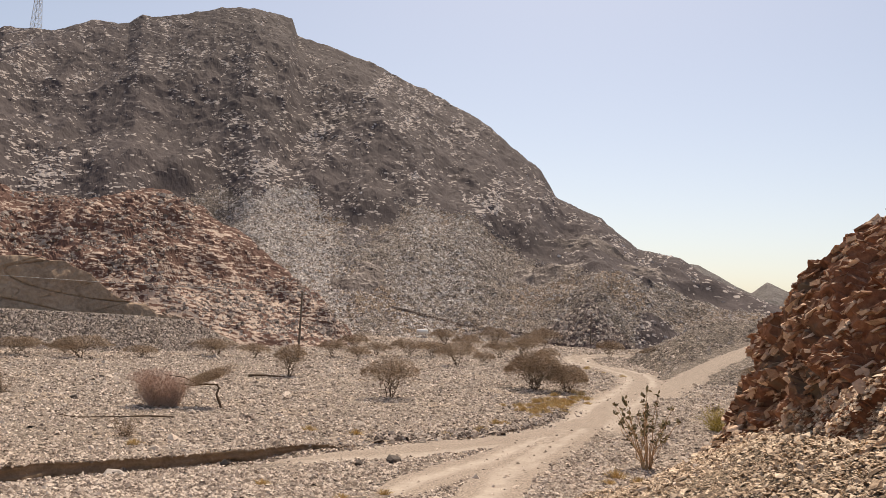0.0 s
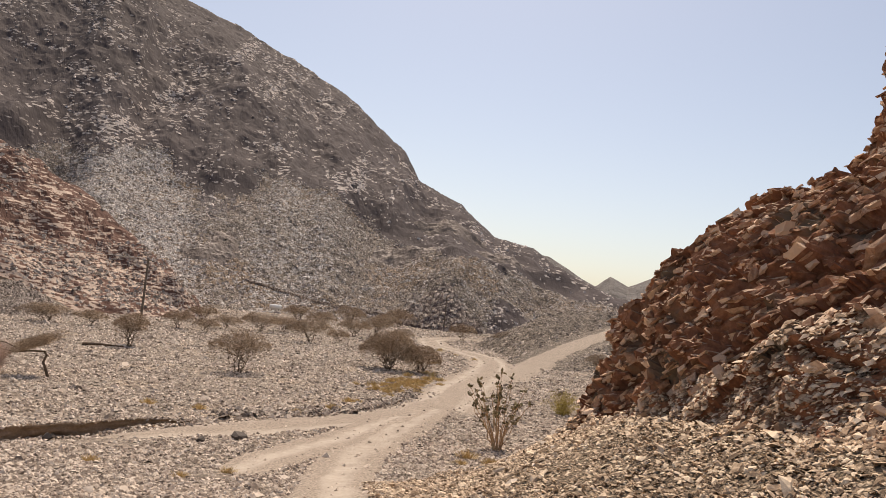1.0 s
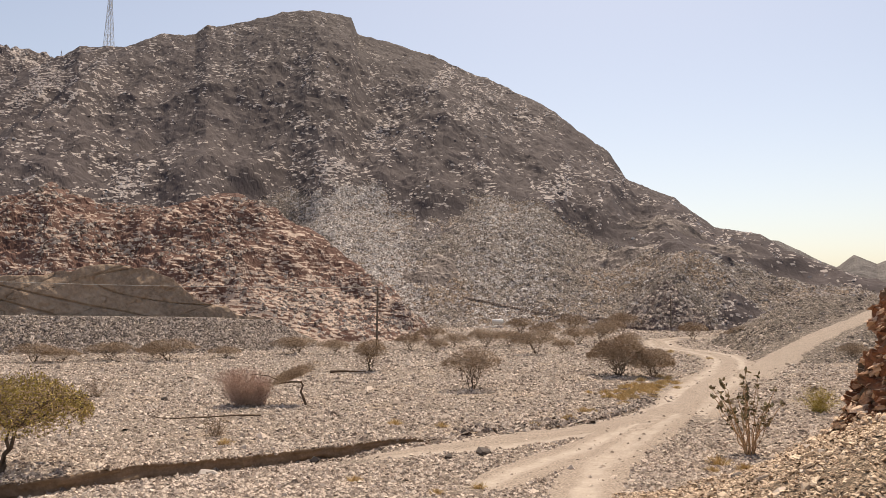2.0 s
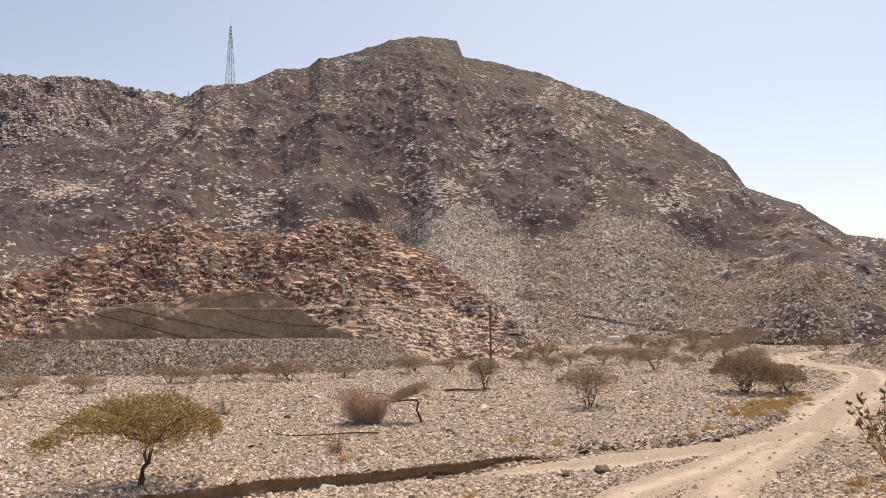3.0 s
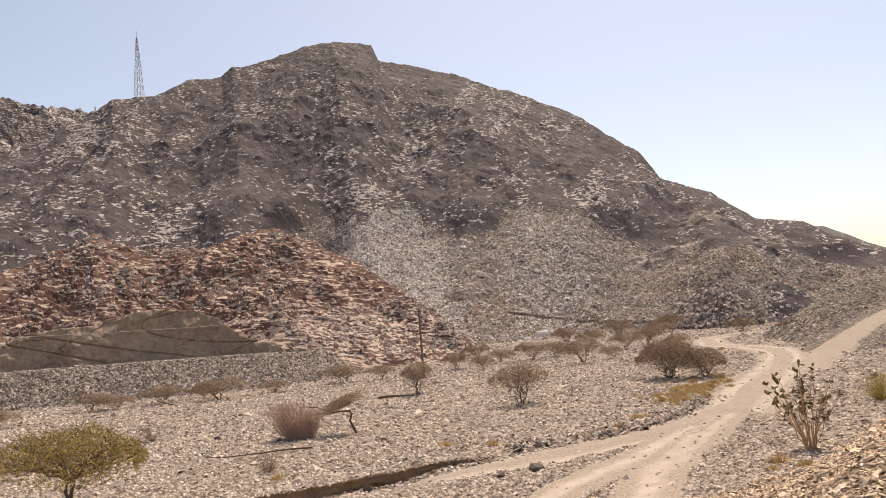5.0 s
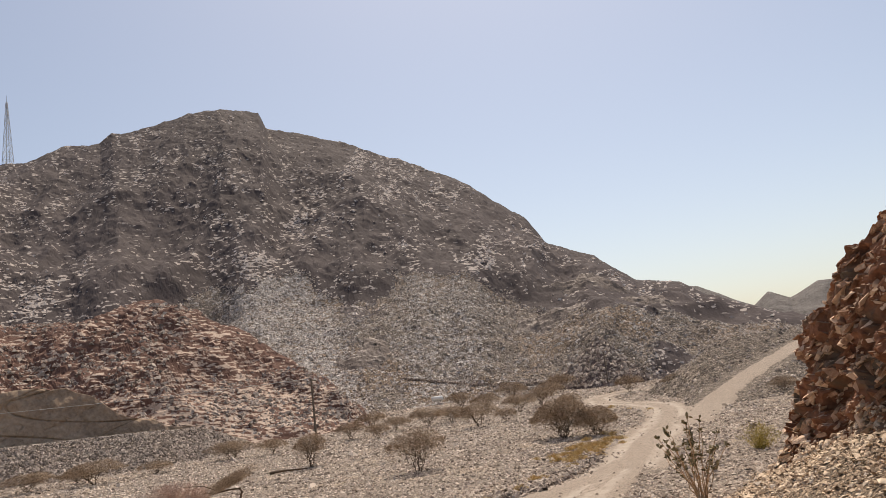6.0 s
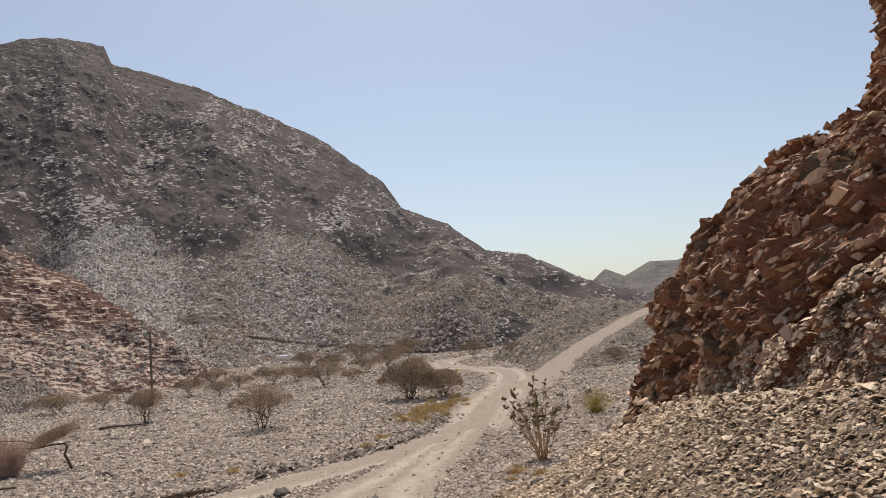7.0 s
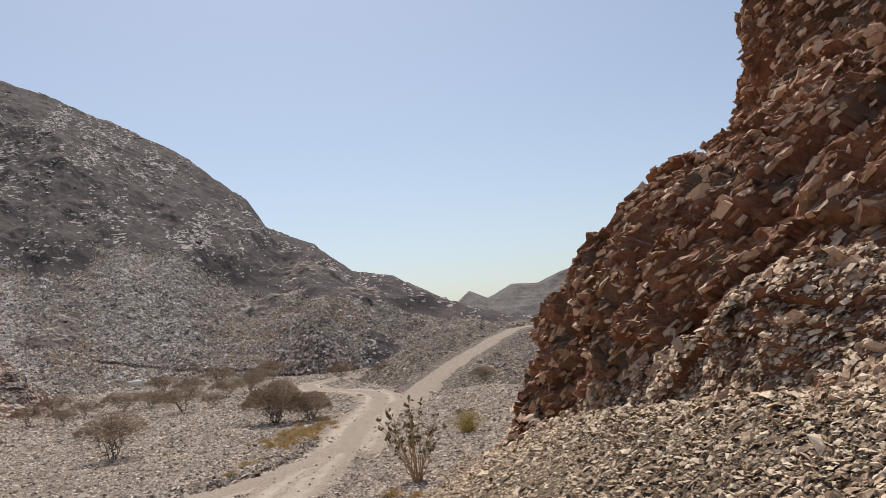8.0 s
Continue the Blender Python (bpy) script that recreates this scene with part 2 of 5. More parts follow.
        L.new(height, bp.inputs["Height"])
        L.new(bp.outputs[0], b.inputs["Normal"])
    return m


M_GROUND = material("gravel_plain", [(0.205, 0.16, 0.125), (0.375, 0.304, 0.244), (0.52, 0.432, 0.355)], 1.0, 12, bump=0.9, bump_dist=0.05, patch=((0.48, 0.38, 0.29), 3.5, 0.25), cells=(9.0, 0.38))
M_ROAD = material("pale_road_dust", [(0.29, 0.24, 0.196), (0.40, 0.336, 0.275), (0.49, 0.417, 0.346)], 1.6, 14, bump=0.35, bump_dist=0.03)


def worn_road(m):
    """Where wheels seldom run the dust gives way to gravel; the wear is stored along the track."""
    t = m.node_tree
    N, L = t.nodes, t.links
    b = N["Principled BSDF"]
    dust = b.inputs["Base Color"].links[0].from_socket
    at = N.new("ShaderNodeAttribute")
    at.attribute_name = "worn"
    n1 = N.new("ShaderNodeTexNoise")
    n1.inputs["Scale"].default_value, n1.inputs["Detail"].default_value, n1.inputs["Roughness"].default_value = 3.5, 6, 0.7
    n2 = N.new("ShaderNodeTexNoise")
    n2.inputs["Scale"].default_value, n2.inputs["Detail"].default_value = 24, 5
    lane = N.new("ShaderNodeAttribute")
    lane.attribute_name = "lane"
    L.new(lane.outputs["Vector"], n1.inputs["Vector"])
    geo = N.new("ShaderNodeNewGeometry")
    L.new(geo.outputs["Position"], n2.inputs["Vector"])
    ad = N.new("ShaderNodeMath")
    L.new(at.outputs["Fac"], ad.inputs[0])
    L.new(n1.outputs["Fac"], ad.inputs[1])
    mr = N.new("ShaderNodeMapRange")
    mr.inputs[1].default_value, mr.inputs[2].default_value = 0.75, 1.15
    L.new(ad.outputs[0], mr.inputs[0])
    rp = N.new("ShaderNodeValToRGB")
    rp.color_ramp.elements[0].position, rp.color_ramp.elements[0].color = 0.38, (0.18, 0.142, 0.11, 1)
    rp.color_ramp.elements[1].position, rp.color_ramp.elements[1].color = 0.62, (0.41, 0.337, 0.272, 1)
    L.new(n2.outputs["Fac"], rp.inputs[0])
    mx = N.new("ShaderNodeMixRGB")
    L.new(mr.outputs[0], mx.inputs[0])
    L.new(rp.outputs[0], mx.inputs[1])
    L.new(dust, mx.inputs[2])
    L.new(mx.outputs[0], b.inputs["Base Color"])


worn_road(M_ROAD)
M_STONE = material("grey_gravel_stones", [(0.215, 0.168, 0.134), (0.46, 0.372, 0.302), (0.67, 0.565, 0.47)], 3, 25, bump=0.3, bump_dist=0.01, island=0.52)
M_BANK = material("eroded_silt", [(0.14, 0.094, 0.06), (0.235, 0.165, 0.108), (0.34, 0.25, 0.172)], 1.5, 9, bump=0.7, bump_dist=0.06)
M_MOUNTAIN = material("dark_mountain_rock", [(0.052, 0.041, 0.04), (0.077, 0.061, 0.06), (0.11, 0.089, 0.087)], 0.05, 0.9, bump=0.5, bump_dist=0.5, pale=((0.45, 0.39, 0.35), (1.25, 0.95, 3.2), 0.3))
M_CRAGSTONE = material("ledge_rocks", [(0.224, 0.176, 0.156), (0.493, 0.417, 0.371), (0.739, 0.65, 0.588)], 0.1, 1.2, bump=0.3, bump_dist=0.2, island=0.5)
M_KNOLL = material("purple_brown_rock", [(0.075, 0.054, 0.049), (0.138, 0.1, 0.088), (0.213, 0.16, 0.138)], 0.2, 2.0, bump=0.9, bump_dist=0.4, tops=(0.34, 0.275, 0.225), tops_from=0.82, tops_to=0.95, clump=4)
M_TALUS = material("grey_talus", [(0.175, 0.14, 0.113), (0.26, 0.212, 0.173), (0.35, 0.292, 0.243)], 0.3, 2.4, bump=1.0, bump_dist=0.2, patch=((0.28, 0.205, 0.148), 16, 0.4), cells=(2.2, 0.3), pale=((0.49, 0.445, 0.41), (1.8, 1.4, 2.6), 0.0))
M_TALUSSTONE = material("talus_blocks", [(0.20, 0.162, 0.135), (0.37, 0.31, 0.262), (0.55, 0.475, 0.41)], 0.5, 3, bump=0.3, bump_dist=0.1, island=0.5)
M_FILLSTONE = material("fill_rubble", [(0.15, 0.118, 0.097), (0.33, 0.27, 0.223), (0.54, 0.455, 0.38)], 0.5, 4, bump=0.3, bump_dist=0.05, island=0.5)
M_REDHILL = material("red_brown_strata", [(0.08, 0.042, 0.032), (0.148, 0.08, 0.06), (0.23, 0.138, 0.105)], 0.15, 1.8, bump=0.8, bump_dist=0.2, pale=((0.50, 0.385, 0.305), (1.9, 1.3, 7.5), 0.2))
M_CUT = material("tan_cut_rock", [(0.21, 0.145, 0.096), (0.38, 0.275, 0.19), (0.54, 0.405, 0.288)], 0.3, 2.5, bump=0.9, bump_dist=0.25)
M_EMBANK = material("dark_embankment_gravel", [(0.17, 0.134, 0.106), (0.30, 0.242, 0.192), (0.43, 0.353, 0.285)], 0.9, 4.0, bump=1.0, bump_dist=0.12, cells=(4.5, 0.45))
M_FAR = material("far_grey_hills", [(0.075, 0.066, 0.061), (0.17, 0.153, 0.141), (0.28, 0.257, 0.237)], 0.12, 0.9, bump=1.0, bump_dist=2.5)
# bedrock darker than the plates, which paints shade into the crevices between them
M_OUTCROP = material("rust_brown_schist", [(0.064, 0.031, 0.019), (0.225, 0.1, 0.057), (0.418, 0.219, 0.129)], 1.3, 11, bump=0.9, bump_dist=0.06, tops=(0.46, 0.345, 0.25), tops_from=0.74, tops_to=0.94, patch=((0.15, 0.115, 0.083), 1.2, 0.25))
M_SLAB = material("schist_slabs", [(0.125, 0.064, 0.04), (0.385, 0.22, 0.138), (0.72, 0.52, 0.375)], 1.4, 14, bump=0.9, bump_dist=0.05, island=0.5, random_ob=0.3)
M_SCREE = material("scree_chips", [(0.20, 0.138, 0.092), (0.52, 0.385, 0.27), (0.80, 0.64, 0.475)], 2.5, 20, bump=0.4, bump_dist=0.02, island=0.42)
M_RUBBLE = material("brown_rubble", [(0.18, 0.112, 0.072), (0.52, 0.37, 0.25), (0.82, 0.645, 0.48)], 1.2, 20, bump=0.4, bump_dist=0.02, island=0.45)
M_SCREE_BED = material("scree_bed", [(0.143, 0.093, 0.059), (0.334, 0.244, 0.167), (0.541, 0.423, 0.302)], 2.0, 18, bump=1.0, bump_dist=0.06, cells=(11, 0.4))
M_BARK = material("grey_brown_bark", [(0.07, 0.05, 0.035), (0.14, 0.10, 0.07), (0.22, 0.165, 0.12)], 6, 40, bump=0.5, bump_dist=0.01)
M_TWIG = material("dry_brown_twigs", [(0.20, 0.142, 0.093), (0.32, 0.23, 0.153), (0.46, 0.345, 0.24)], 2, 20, bump=0, island=0.4)
M_PINK = material("pinkish_dead_twigs", [(0.38, 0.26, 0.205), (0.55, 0.40, 0.32), (0.66, 0.51, 0.42)], 2, 20, bump=0, island=0.4)
M_LEAF = material("yellow_green_leaflets", [(0.24, 0.19, 0.04), (0.42, 0.335, 0.085), (0.60, 0.48, 0.16)], 2, 20, bump=0, island=0.5)
M_STRAW = material("straw_grass", [(0.45, 0.32, 0.14), (0.62, 0.46, 0.225), (0.74, 0.58, 0.32)], 2, 20, bump=0, island=0.4)
M_STEM = material("tan_plant_stems", [(0.36, 0.22, 0.125), (0.50, 0.33, 0.19), (0.62, 0.44, 0.27)], 4, 30, bump=0.2, bump_dist=0.005)
M_CALO = material("dark_thick_leaves", [(0.12, 0.10, 0.055), (0.225, 0.188, 0.105), (0.37, 0.30, 0.18)], 4, 30, bump=0.2, bump_dist=0.005, island=0.5)
M_STEEL = material("galvanised_steel", [(0.40, 0.40, 0.41), (0.48, 0.48, 0.49), (0.55, 0.55, 0.56)], 0.4, 3, rough=0.5, bump=0, specular=0.5)
M_POLE = material("weathered_pole_wood", [(0.10, 0.08, 0.06), (0.17, 0.135, 0.105), (0.24, 0.195, 0.15)], 2, 20, bump=0.3, bump_dist=0.01)
M_WIRE = material("pale_wire", [(0.45, 0.42, 0.38), (0.5, 0.47, 0.43), (0.55, 0.52, 0.48)], 1, 5, bump=0, rough=0.6)
M_WHITE = material("white_paint", [(0.70, 0.69, 0.66), (0.78, 0.77, 0.74), (0.82, 0.81, 0.79)], 1, 8, bump=0.1, bump_dist=0.01)


# ---- the lie of the land ----
FACE_Y = [-20, 3, 6, 8, 10, 12, 14, 16, 18.5, 24, 32, 60, 90]
FACE_X = [4.6, 4.1, 4.15, 4.2, 4.2, 4.25, 4.8, 6.7, 8.7, 12.2, 16.6, 33, 51]
FACE_Z = [3.2, 3.1, 2.95, 2.75, 2.5, 2.05, 1.7, 1.2, 0.75, 0.3, 0.1, 0.2, 0.2]


def ground_z(x, y):
    x, y = np.broadcast_arrays(np.asarray(x, float), np.asarray(y, float))
    ramp = np.interp(y, [-60, -5, 1, 8, 12, 16, 21], [2.6, 2.35, 2.2, 1.5, 0.9, 0.33, 0.0])
    z = ramp * smooth(-15, -3, x + 0.12 * (y - 12))
    # scree apron under the outcrop
    xb, zb = np.interp(y, FACE_Y, FACE_X), np.interp(y, FACE_Y, FACE_Z)
    apron = zb - 0.55 * (xb - x)
    k = 0.25
    z = np.where(y < 40, np.log(np.exp(np.clip(z / k, -40, 40)) + np.exp(np.clip(np.minimum(apron, zb + 0.1) / k, -40, 40))) * k - 0.03, z)
    # dry wash: a low bank that faces the near side
    by = np.interp(x, [-40, -14, -12, -8.6, -5.4, -3.6, -2.0, 0.5], [11.5, 13.6, 14.6, 17.6, 20.6, 22.3, 22.6, 22.9]) + 0.18 * vnoise(x * 1.1, 3.3) + 0.08 * vnoise(x * 4, 9.1)
    depth = np.interp(x, [-40, -20, -4.8, -3.6, -2.4, 0], [0.36, 0.32, 0.32, 0.16, 0.03, 0])
    s = by - y
    z = z - depth * smooth(-0.02, 0.14, s) * (1 - smooth(0.7, 3.2, s) * np.interp(x, [-40, -10, 0], [0.8, 0.85, 1]))
    # gentle rise to the foot of the mountains
    z = z + 0.012 * np.clip(y - 75, 0, 400)
    z = z + 0.06 * fbm(x * 0.12, y * 0.12, octaves=3, seed=4) + 0.022 * fbm(x * 0.9, y * 0.9, octaves=3, seed=8) * smooth(200, 60, y)
    return z


def axis_steps(knots):
    """Coordinates whose spacing goes from step to step between knots (place, step)."""
    out = [knots[0][0]]
    p, s = zip(*knots)
    while out[-1] < p[-1]:
        out.append(out[-1] + float(np.interp(out[-1], p, s)))
    return np.array(out)


gx = axis_steps([(-3500, 500), (-400, 60), (-70, 3), (-30, 0.5), (-16, 0.22), (12, 0.22), (30, 0.5), (80, 3), (400, 60), (3500, 500)])
gy = axis_steps([(-3500, 500), (-300, 60), (-20, 2), (6, 0.25), (12, 0.1), (24, 0.12), (40, 0.35), (80, 1.0), (130, 6), (400, 60), (3500, 500)])
GX, GY = np.meshgrid(gx, gy, indexing="ij")
GZ = ground_z(GX, GY)
far_off = smooth(120, 400, np.hypot(GX, GY))
GZ = GZ * (1 - far_off) - 1.0 * far_off
ground = structure("ground", grid_mesh("ground", GX, GY, GZ, M_GROUND, True), "stony grey-beige desert plain of gravel and pale dust", "ground")


def spline(points, step=0.5):
    p = np.asarray(points, float)
    d = np.r_[0, np.cumsum(np.linalg.norm(np.diff(p, axis=0), axis=1))]
    s = np.arange(0, d[-1], step)
    q = np.stack([np.interp(s, d, p[:, k]) for k in range(p.shape[1])], 1)
    for _ in range(int(4 / step)):
        q[1:-1] = 0.25 * q[:-2] + 0.5 * q[1:-1] + 0.25 * q[2:]
    return q


def ribbon(name, points, width, label, raised=False, lift=0.035, dusty=1.0, ruts=(-0.8, 0.8)):
    """A worn track: two ruts, a crowned middle, frayed edges."""
    q = spline(points, 0.3)
    d = np.gradient(q[:, :2], axis=0)
    d /= np.linalg.norm(d, axis=1)[:, None]
    side = np.stack([d[:, 1], -d[:, 0]], 1)
    v = np.linspace(-1, 1, 41)
    along = np.arange(len(q)) * 0.3
    wl = width / 2 * (1 + 0.16 * vnoise(along * 0.5, 1.7) + 0.12 * vnoise(along * 2.3, 5.2))
    wr = width / 2 * (1 + 0.16 * vnoise(along * 0.5, 11.7) + 0.12 * vnoise(along * 2.3, 15.2))
    off = np.where(v[None] < 0, wl[:, None], wr[:, None]) * v[None]
    x, y = q[:, :1] + side[:, :1] * off, q[:, 1:2] + side[:, 1:] * off
    base = q[:, 2:3] + 0 * x if raised else ground_z(x, y)
    rut = sum(np.exp(-((off - r) / 0.22) ** 2) for r in ruts)
    edge = smooth(0.7, 1.0, np.abs(v))[None]
    z = base + lift - 0.03 * rut + 0.02 * np.exp(-(off / 0.3) ** 2) - (lift + 0.05) * edge + 0.008 * fbm(x * 3, y * 3, octaves=2, seed=2)
    ends = 1 - smooth(0, 1.6, along) * smooth(0, 1.6, along[-1] - along)
    z = z - (lift + 0.08) * ends[:, None]
    me = grid_mesh(name, x, y, z, M_ROAD, True)
    worn = sum(0.6 * np.exp(-((off - r) / 0.36) ** 2) for r in ruts) + 0.12 * np.exp(-(off / 0.9) ** 2) + 0.22 * vnoise(off * 3 + 0 * x, along[:, None] * 0.12, seed=77)
    worn = dusty * worn * (1 - smooth(0.72, 1.0, np.abs(v))[None])
    me.attributes.new("worn", "FLOAT", "POINT").data.foreach_set("value", worn.astype(np.float32).ravel())
    lane = np.stack([off + 0 * x, 0.22 * along[:, None] + 0 * x, 0 * x], -1)
    me.attributes.new("lane", "FLOAT_VECTOR", "POINT").data.foreach_set("vector", lane.astype(np.float32).ravel())
    return structure(name, me, label, "dirt road")


ROAD = [(5.0, 27.2), (6.1, 30), (7.9, 35.5), (9.7, 40), (11.9, 46), (13.6, 51.5), (14.4, 57), (13.7, 63), (12.6, 68), (13.5, 76), (20, 84)]
RUT_A = [(0.9, 6.2), (0.8, 10.2), (1.0, 15.2), (1.8, 19.4), (2.9, 22.1), (4.3, 25.5), (6.2, 30.7)]
RUT_B = [(-1.1, 14.8), (-0.5, 16.9), (0.1, 18.4), (1.0, 20.3), (1.8, 22.0), (3.3, 24.9), (5.0, 28.8)]
road = ribbon("road", ROAD, 3.4, "pale dusty dirt track with two worn wheel ruts")
rut_a = ribbon("road_rut", RUT_A, 1.7, "pale dusty wheel track through the gravel", ruts=(0.0,))
rut_b = ribbon("road_rut", RUT_B, 1.5, "pale dusty wheel track through the gravel", ruts=(0.0,), dusty=0.85)
BRANCH = [(6.6, 31.5), (4.3, 27.2), (2.5, 24.9), (0, 22.7), (-2.8, 20.7), (-4.4, 18.6)]
branch = ribbon("road_branch", BRANCH, 2.2, "faint pale side track fading into the gravel", lift=0.03)
RAMP = [(10.9, 39.8, -0.12), (13.0, 44.2, 0.0), (16.0, 50.5, 0.12), (20, 57.5, 0.8), (26, 65.5, 1.8), (33, 75, 2.9), (40, 84.5, 3.75), (48, 95, 4.0), (60, 110, 4.0)]
climb = ribbon("road_climb", RAMP, 2.3, "pale dirt road climbing a gravel ramp", raised=True, lift=0.08, dusty=0.35)


# ---- mountains and hills ----
def polar(az, r):
    a = np.radians(az)
    return r * np.sin(a), r * np.cos(a)


def height_at(el, r, eye=3.9):
    return eye + r * np.tan(np.radians(el))


def main_mountain():
    az = np.linspace(-47, 33, 900)
    r = np.r_[np.linspace(80, 130, 90), np.linspace(130.6, 262, 210)[1:], np.linspace(264, 420, 24)]
    A, R0 = np.meshgrid(az, r, indexing="ij")
    skyline_az = [-47, -42, -36, -33.5, -31.7, -30.8, -28.4, -26.4, -23.3, -22.5, -19.7, -17.6, -15, -12.2, -11.7, -8.4, -5, -4.1, -0.3, 3.2, 6.9, 8.2, 11.5, 14.2, 17.2, 18.4, 21.7, 25, 33]
    skyline_el = [9.5, 11.5, 13.5, 14.7, 15.8, 16.7, 17.1, 17.6, 18.3, 19.0, 19.5, 20.0, 20.4, 20.0, 18.9, 18.2, 17.3, 16.9, 15.6, 13.5, 10.6, 8.6, 7.3, 5.2, 4.7, 3.8, 1.65, 0.9, 0.2]
    el = np.interp(az, skyline_az, skyline_el) - 0.2
    rr = np.interp(az, [-47, -30, -12, 0, 8, 15, 22, 33], [245, 240, 232, 225, 205, 180, 165, 165])
    top = height_at(el, rr)
    rt = np.interp(az, [-47, -25, -15, -8, 0, 4, 8, 12, 18, 22, 33], [130, 130, 140, 138, 140, 134, 122, 116, 120, 120, 120]) + 5 * vnoise(az * 0.35, 2.2)
    tel = np.interp(az, [-47, -20, -15.8, -13.2, -10.7, -7.8, -5.3, -3.6, -1.9, -0.3, 1.7, 3.3, 6.4, 9.1, 12, 14, 18, 21, 33], [4, 5, 5.3, 6.6, 6.4, 5.8, 5.1, 6.1, 6.7, 6.8, 5.9, 4.8, 3.3, 2.6, 1.8, 1.5, 1.0, 0.4, 0])
    tz = height_at(tel, rt)
    foot = np.interp(az, [-47, -20, -8, 0, 8, 15, 22, 33], [92, 92, 94, 98, 100, 98, 100, 110])
    foot_z = np.full_like(az, -0.6)
    col = lambda a: a[:, None]
    up = smooth(0, 1, (R0 - col(foot)) / col(rt - foot)) * 0.35 + np.clip((R0 - col(foot)) / col(rt - foot), 0, 1) * 0.65
    cliff = np.clip((R0 - col(rt)) / col(rr - rt), 0, 1)
    back = np.clip((R0 - col(rr)) / 150, 0, 1)
    z = col(foot_z) + (col(tz - foot_z)) * up + col(top - tz) * cliff - (col(top) + 8) * back ** 1.2
    x, y = polar(A, R0)
    mask = smooth(0, 0.16, cliff) * (1 - 0.72 * smooth(0.62, 1.0, cliff))
    # spurs and gullies run down the slope, so they are stretched along the way up
    warp = 6 * vnoise(x * 0.03, y * 0.03, seed=31)
    spur = ridged((x + warp) * 0.035, y * 0.016 + 0.4, octaves=2, seed=5)
    big = 1 - 0.75 * smooth(7, 13, A)
    z = z + mask * big * (3.4 * spur + 0.9 * ridged((x + warp) * 0.10, y * 0.06, octaves=3, seed=9))
    crag = smooth(0.02, 0.10, cliff) * (1 - 0.25 * smooth(0.95, 1.0, cliff))
    dip = z * 0.55 + x * 0.16
    z = z + crag * (1 - 0.5 * smooth(9, 16, A)) * (0.3 * ridged(x * 0.22, dip * 0.3, octaves=3, seed=3) + 0.2 * (hashed(np.floor(x * 0.45 + 0.6 * vnoise(x * .3, y * .3)), np.floor(dip * 0.8), np.floor(y * 0.35), 4) - 0.5) + 0.15 * fbm(x * 0.9, y * 0.9, octaves=2, seed=6))
    # low rocky humps above the talus on the lower shoulder
    z = z + smooth(5, 9, A) * smooth(0.1, 0.5, up) * (1 - smooth(0.4, 1, cliff)) * 1.8 * ridged(x * 0.045, y * 0.045, octaves=3, seed=12)
    talus = (1 - smooth(0.0, 0.1, cliff)) * smooth(0, 0.2, up)
    z = z + talus * (0.8 * vnoise(A * 0.5, R0 * 0.015, seed=21) + 0.28 * fbm(x * 0.5, y * 0.5, octaves=3, seed=22) + 0.2 * (hashed(np.floor(x * 1.1), np.floor(y * 0.9), np.floor(x * 0), 5) - 0.5))
    return x, y, z, cliff


mx_, my_, mz_, mcliff = main_mountain()
# pale debris in gullies and on ledges: (azimuth, elevation, half width, half height, lean), all in degrees
DEBRIS = [(-5.4, 16.0, 1.9, 0.42, 35), (-9.7, 12.2, 1.5, 0.8, 30), (-13.2, 9.5, 1.7, 0.5, -8), (-2.4, 9.7, 0.35, 0.5, 20), (3.6, 8.0, 1.2, 0.8, 40), (-27.8, 7.7, 1.3, 1.0, 0), (-2.9, 13.8, 0.4, 1.2, -15), (-40, 8.9, 3.0, 0.6, 0), (-33.5, 13.2, 2.2, 0.7, 30)]
BARE = [(-22, 13.5, 3.4, 3.0), (-15.5, 7.4, 2.2, 0.9), (-6, 9.8, 1.6, 2.0), (8.4, 6.2, 1.8, 0.7), (-10, 18.5, 6, 1.2), (16, 1.2, 6, 1.6), (-20, 9.5, 3.5, 1.6)]


def debris_sunlit_field(x, y, z):
    """Where the dark rock is painted pale: debris patches, and thin bands of sunlit ledges along two sets of joints."""
    a, e = np.degrees(np.arctan2(x, y)), np.degrees(np.arctan2(z - 3.9, np.hypot(x, y)))
    wa, we = a + 0.5 * fbm(a * 0.9, e * 0.9, octaves=2, seed=121), e + 0.3 * fbm(a * 0.9, e * 0.9, octaves=2, seed=122)
    f = 0.20 * smooth(-0.5, 0.6, vnoise(a * 0.3, e * 0.45, seed=142)) * smooth(-0.2, 0.5, vnoise(wa * 1.1, we * 1.6, seed=143))
    for ca, ce, ra, re, lean in DEBRIS:
        c, t = math.cos(radians(lean)), math.sin(radians(lean))
        u, v = (wa - ca) * c + (we - ce) * t, -(wa - ca) * t + (we - ce) * c
        f = np.maximum(f, 0.8 * np.exp(-((u / ra) ** 2 + (v / re) ** 2) ** 1.5))
    # bands put the sun on the ledges into the colour
    for lean, seed, gain in ((-38, 131, 0.75), (32, 132, 0.7), (-12, 133, 0.6), (-60, 134, 0.6)):
        c, t = math.cos(radians(lean)), math.sin(radians(lean))
        u, v = wa * c + we * t, -wa * t + we * c
        band = 1 - np.abs(vnoise(u * 0.45, v * 1.9, seed=seed)) / 0.13
        f = np.maximum(f, gain * np.clip(band, 0, 1) * smooth(-0.25, 0.4, vnoise(a * 0.45, e * 0.7, seed=seed + 10)))
    for ca, ce, ra, re in BARE:
        f = f * (1 - 0.8 * np.exp(-((a - ca) / ra) ** 2 - ((e - ce) / re) ** 2))
    return f


